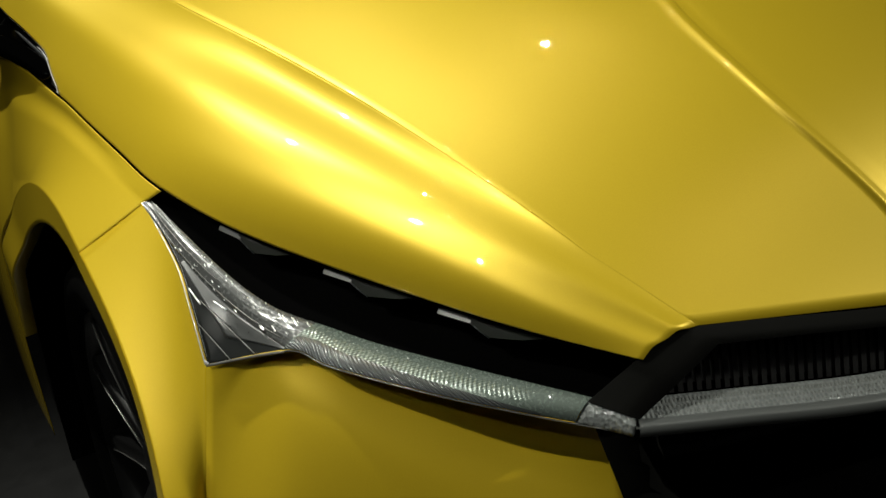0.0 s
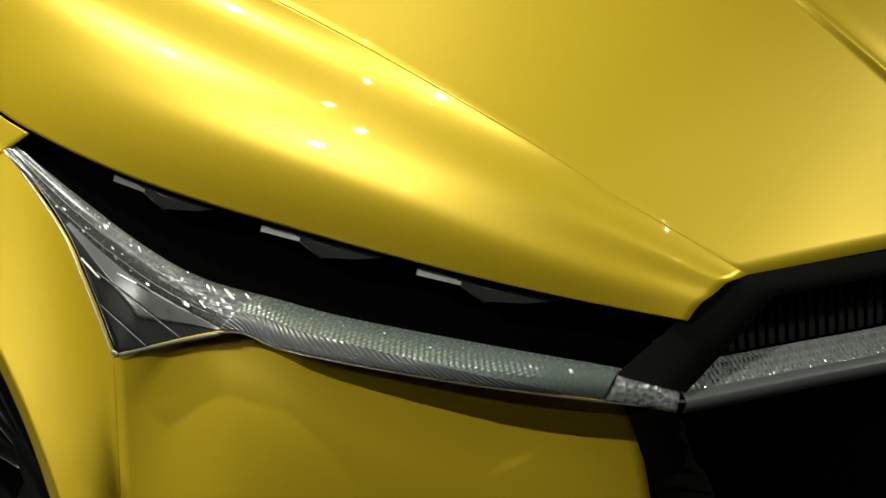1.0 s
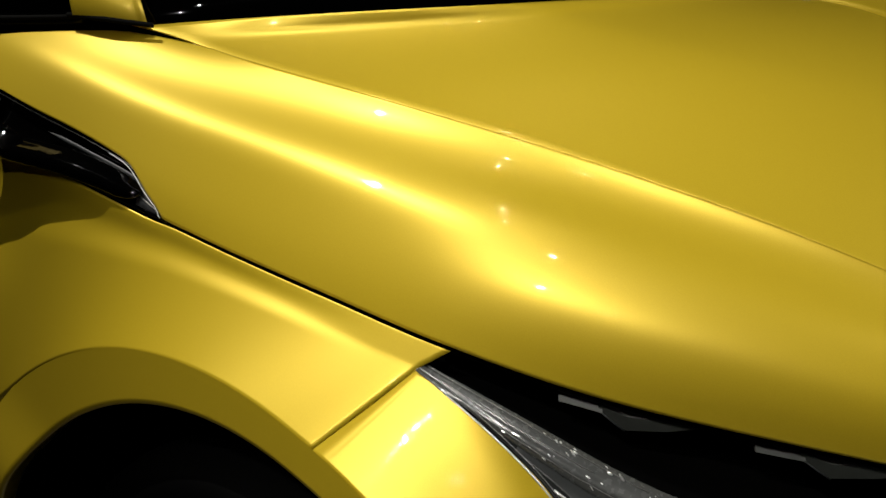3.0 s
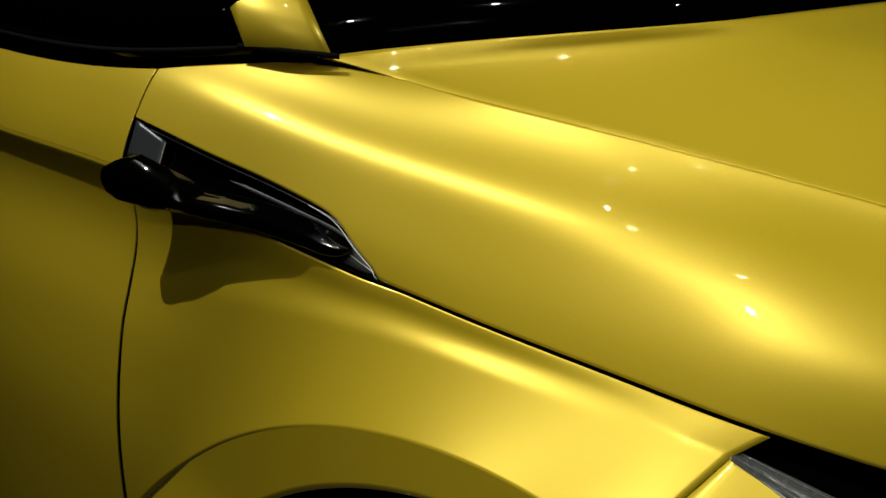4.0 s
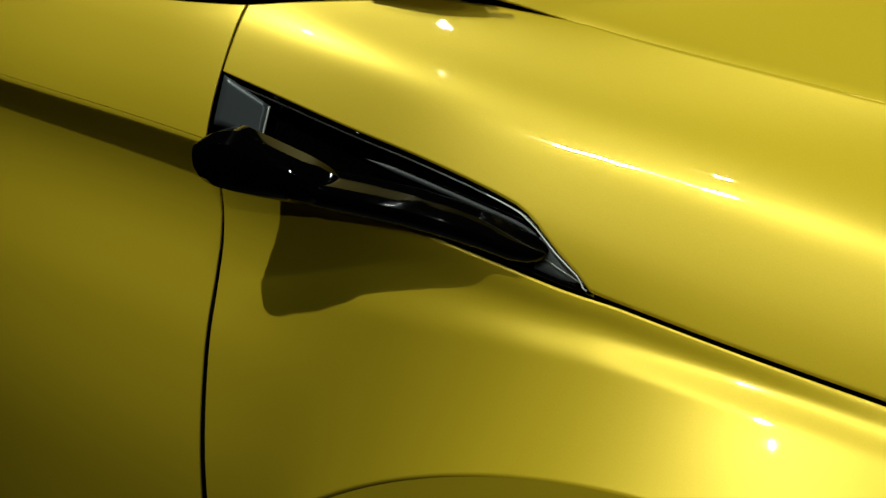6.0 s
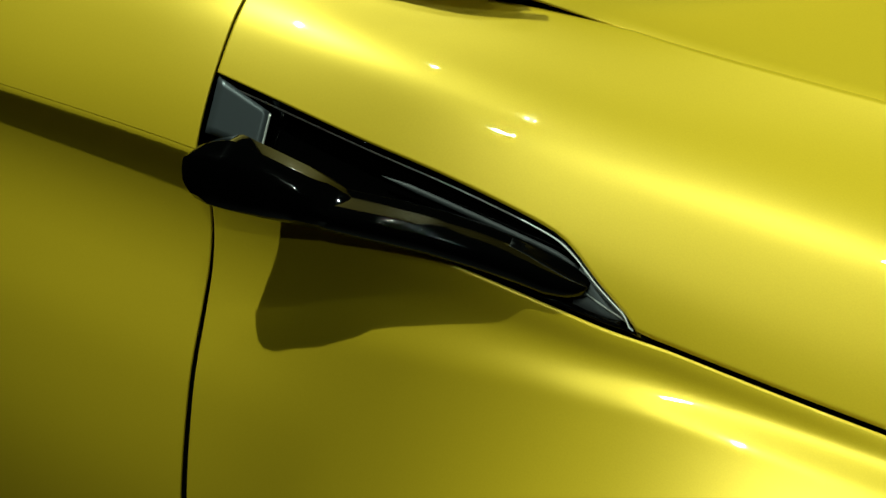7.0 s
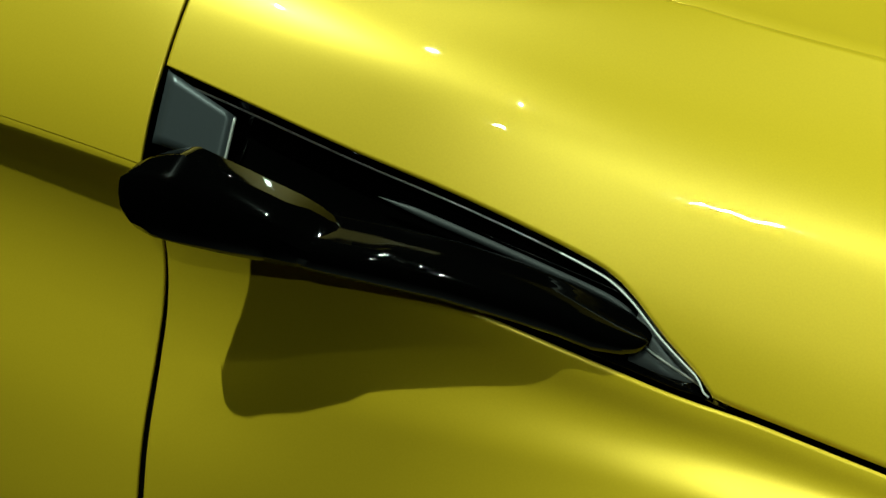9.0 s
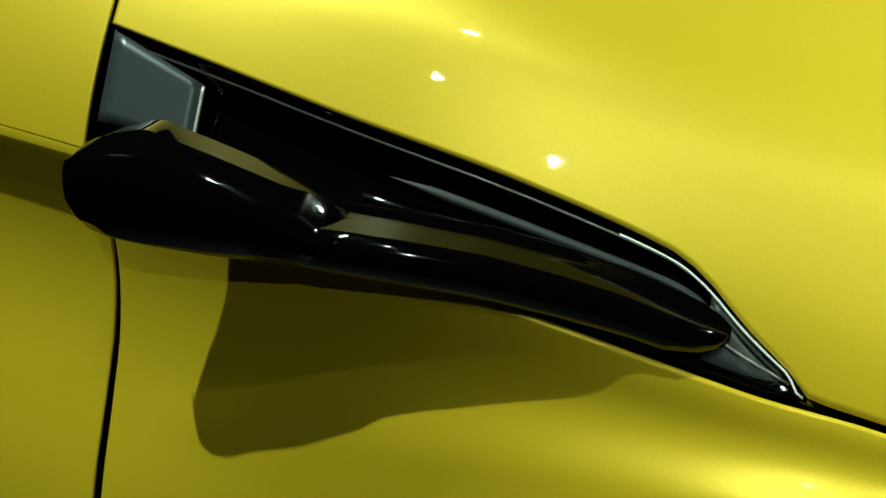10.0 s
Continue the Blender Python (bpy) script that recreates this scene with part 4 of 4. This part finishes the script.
turns = np.radians(np.linspace(0, 360, 97))
wheel = sheet("wheel", [[wheel_ring(r, y, a) for r, y in ((0.288, -0.857), (0.284, -0.865), (0.276, -0.865), (0.270, -0.832), (0.262, -0.802), (0.26, -0.722))] for a in turns], RIM, car, 0, "dark alloy wheel with thin bright spokes")
sheet("tyre", [[wheel_ring(r, y, a) for r, y in ((0.286, -0.852), (0.296, -0.874), (0.330, -0.882), (0.352, -0.877), (0.364, -0.862), (0.370, -0.832), (0.370, -0.722))] for a in turns], RUBBER, wheel, 0, "black low-profile tyre")
sheet("hub", [[wheel_ring(r, y, a) for r, y in ((0.07, -0.812), (0.062, -0.840), (0.03, -0.846), (0.0, -0.846))] for a in turns[::4]], RIM, wheel)
sheet("brake_disc", [[wheel_ring(r, -0.772, a) for r in (0.05, 0.20)] for a in turns[::2]], GREY, wheel)
for k in range(10):
    a0 = 2 * np.pi * k / 10 + 0.15
    rows = []
    for r, w, y in ((0.05, 0.022, -0.834), (0.12, 0.016, -0.844), (0.20, 0.015, -0.854), (0.275, 0.020, -0.858)):
        rows.append([wheel_ring(r, y + d, a0 + s * w / r + 0.10 * (r - 0.05) / 0.225) for s, d in ((-1, 0.03), (-1, 0.004), (-0.7, 0), (0.7, 0), (1, 0.004), (1, 0.03))])
    sp = sheet("spoke", rows, RIM, wheel, 0)
    tube("spoke_edge", [row[3] for row in rows], 0.0010, LINE, wheel, 6)


# ---- hall: floor, dark walls, ceiling ----
def box(name, lo, hi, material):
    bm = bmesh.new()
    bmesh.ops.create_cube(bm, size=1)
    for v in bm.verts:
        for k in range(3):
            v.co[k] = (lo[k] + hi[k]) / 2 + v.co[k] * (hi[k] - lo[k])
    return tagged(part(name, bm, material, None), kind="structure")


box("floor", (-9, -9, -0.1), (9, 9, 0.0), FLOOR)
box("wall_south", (-9, -9.2, 0), (9, -9, 5), WALL)
box("wall_north", (-9, 9, 0), (9, 9.2, 5), WALL)
box("wall_west", (-9.2, -9, 0), (-9, 9, 5), WALL)
box("wall_east", (9, -9, 0), (9.2, 9, 5), WALL)
box("ceiling", (-9, -9, 5), (9, 9, 5.1), WALL)
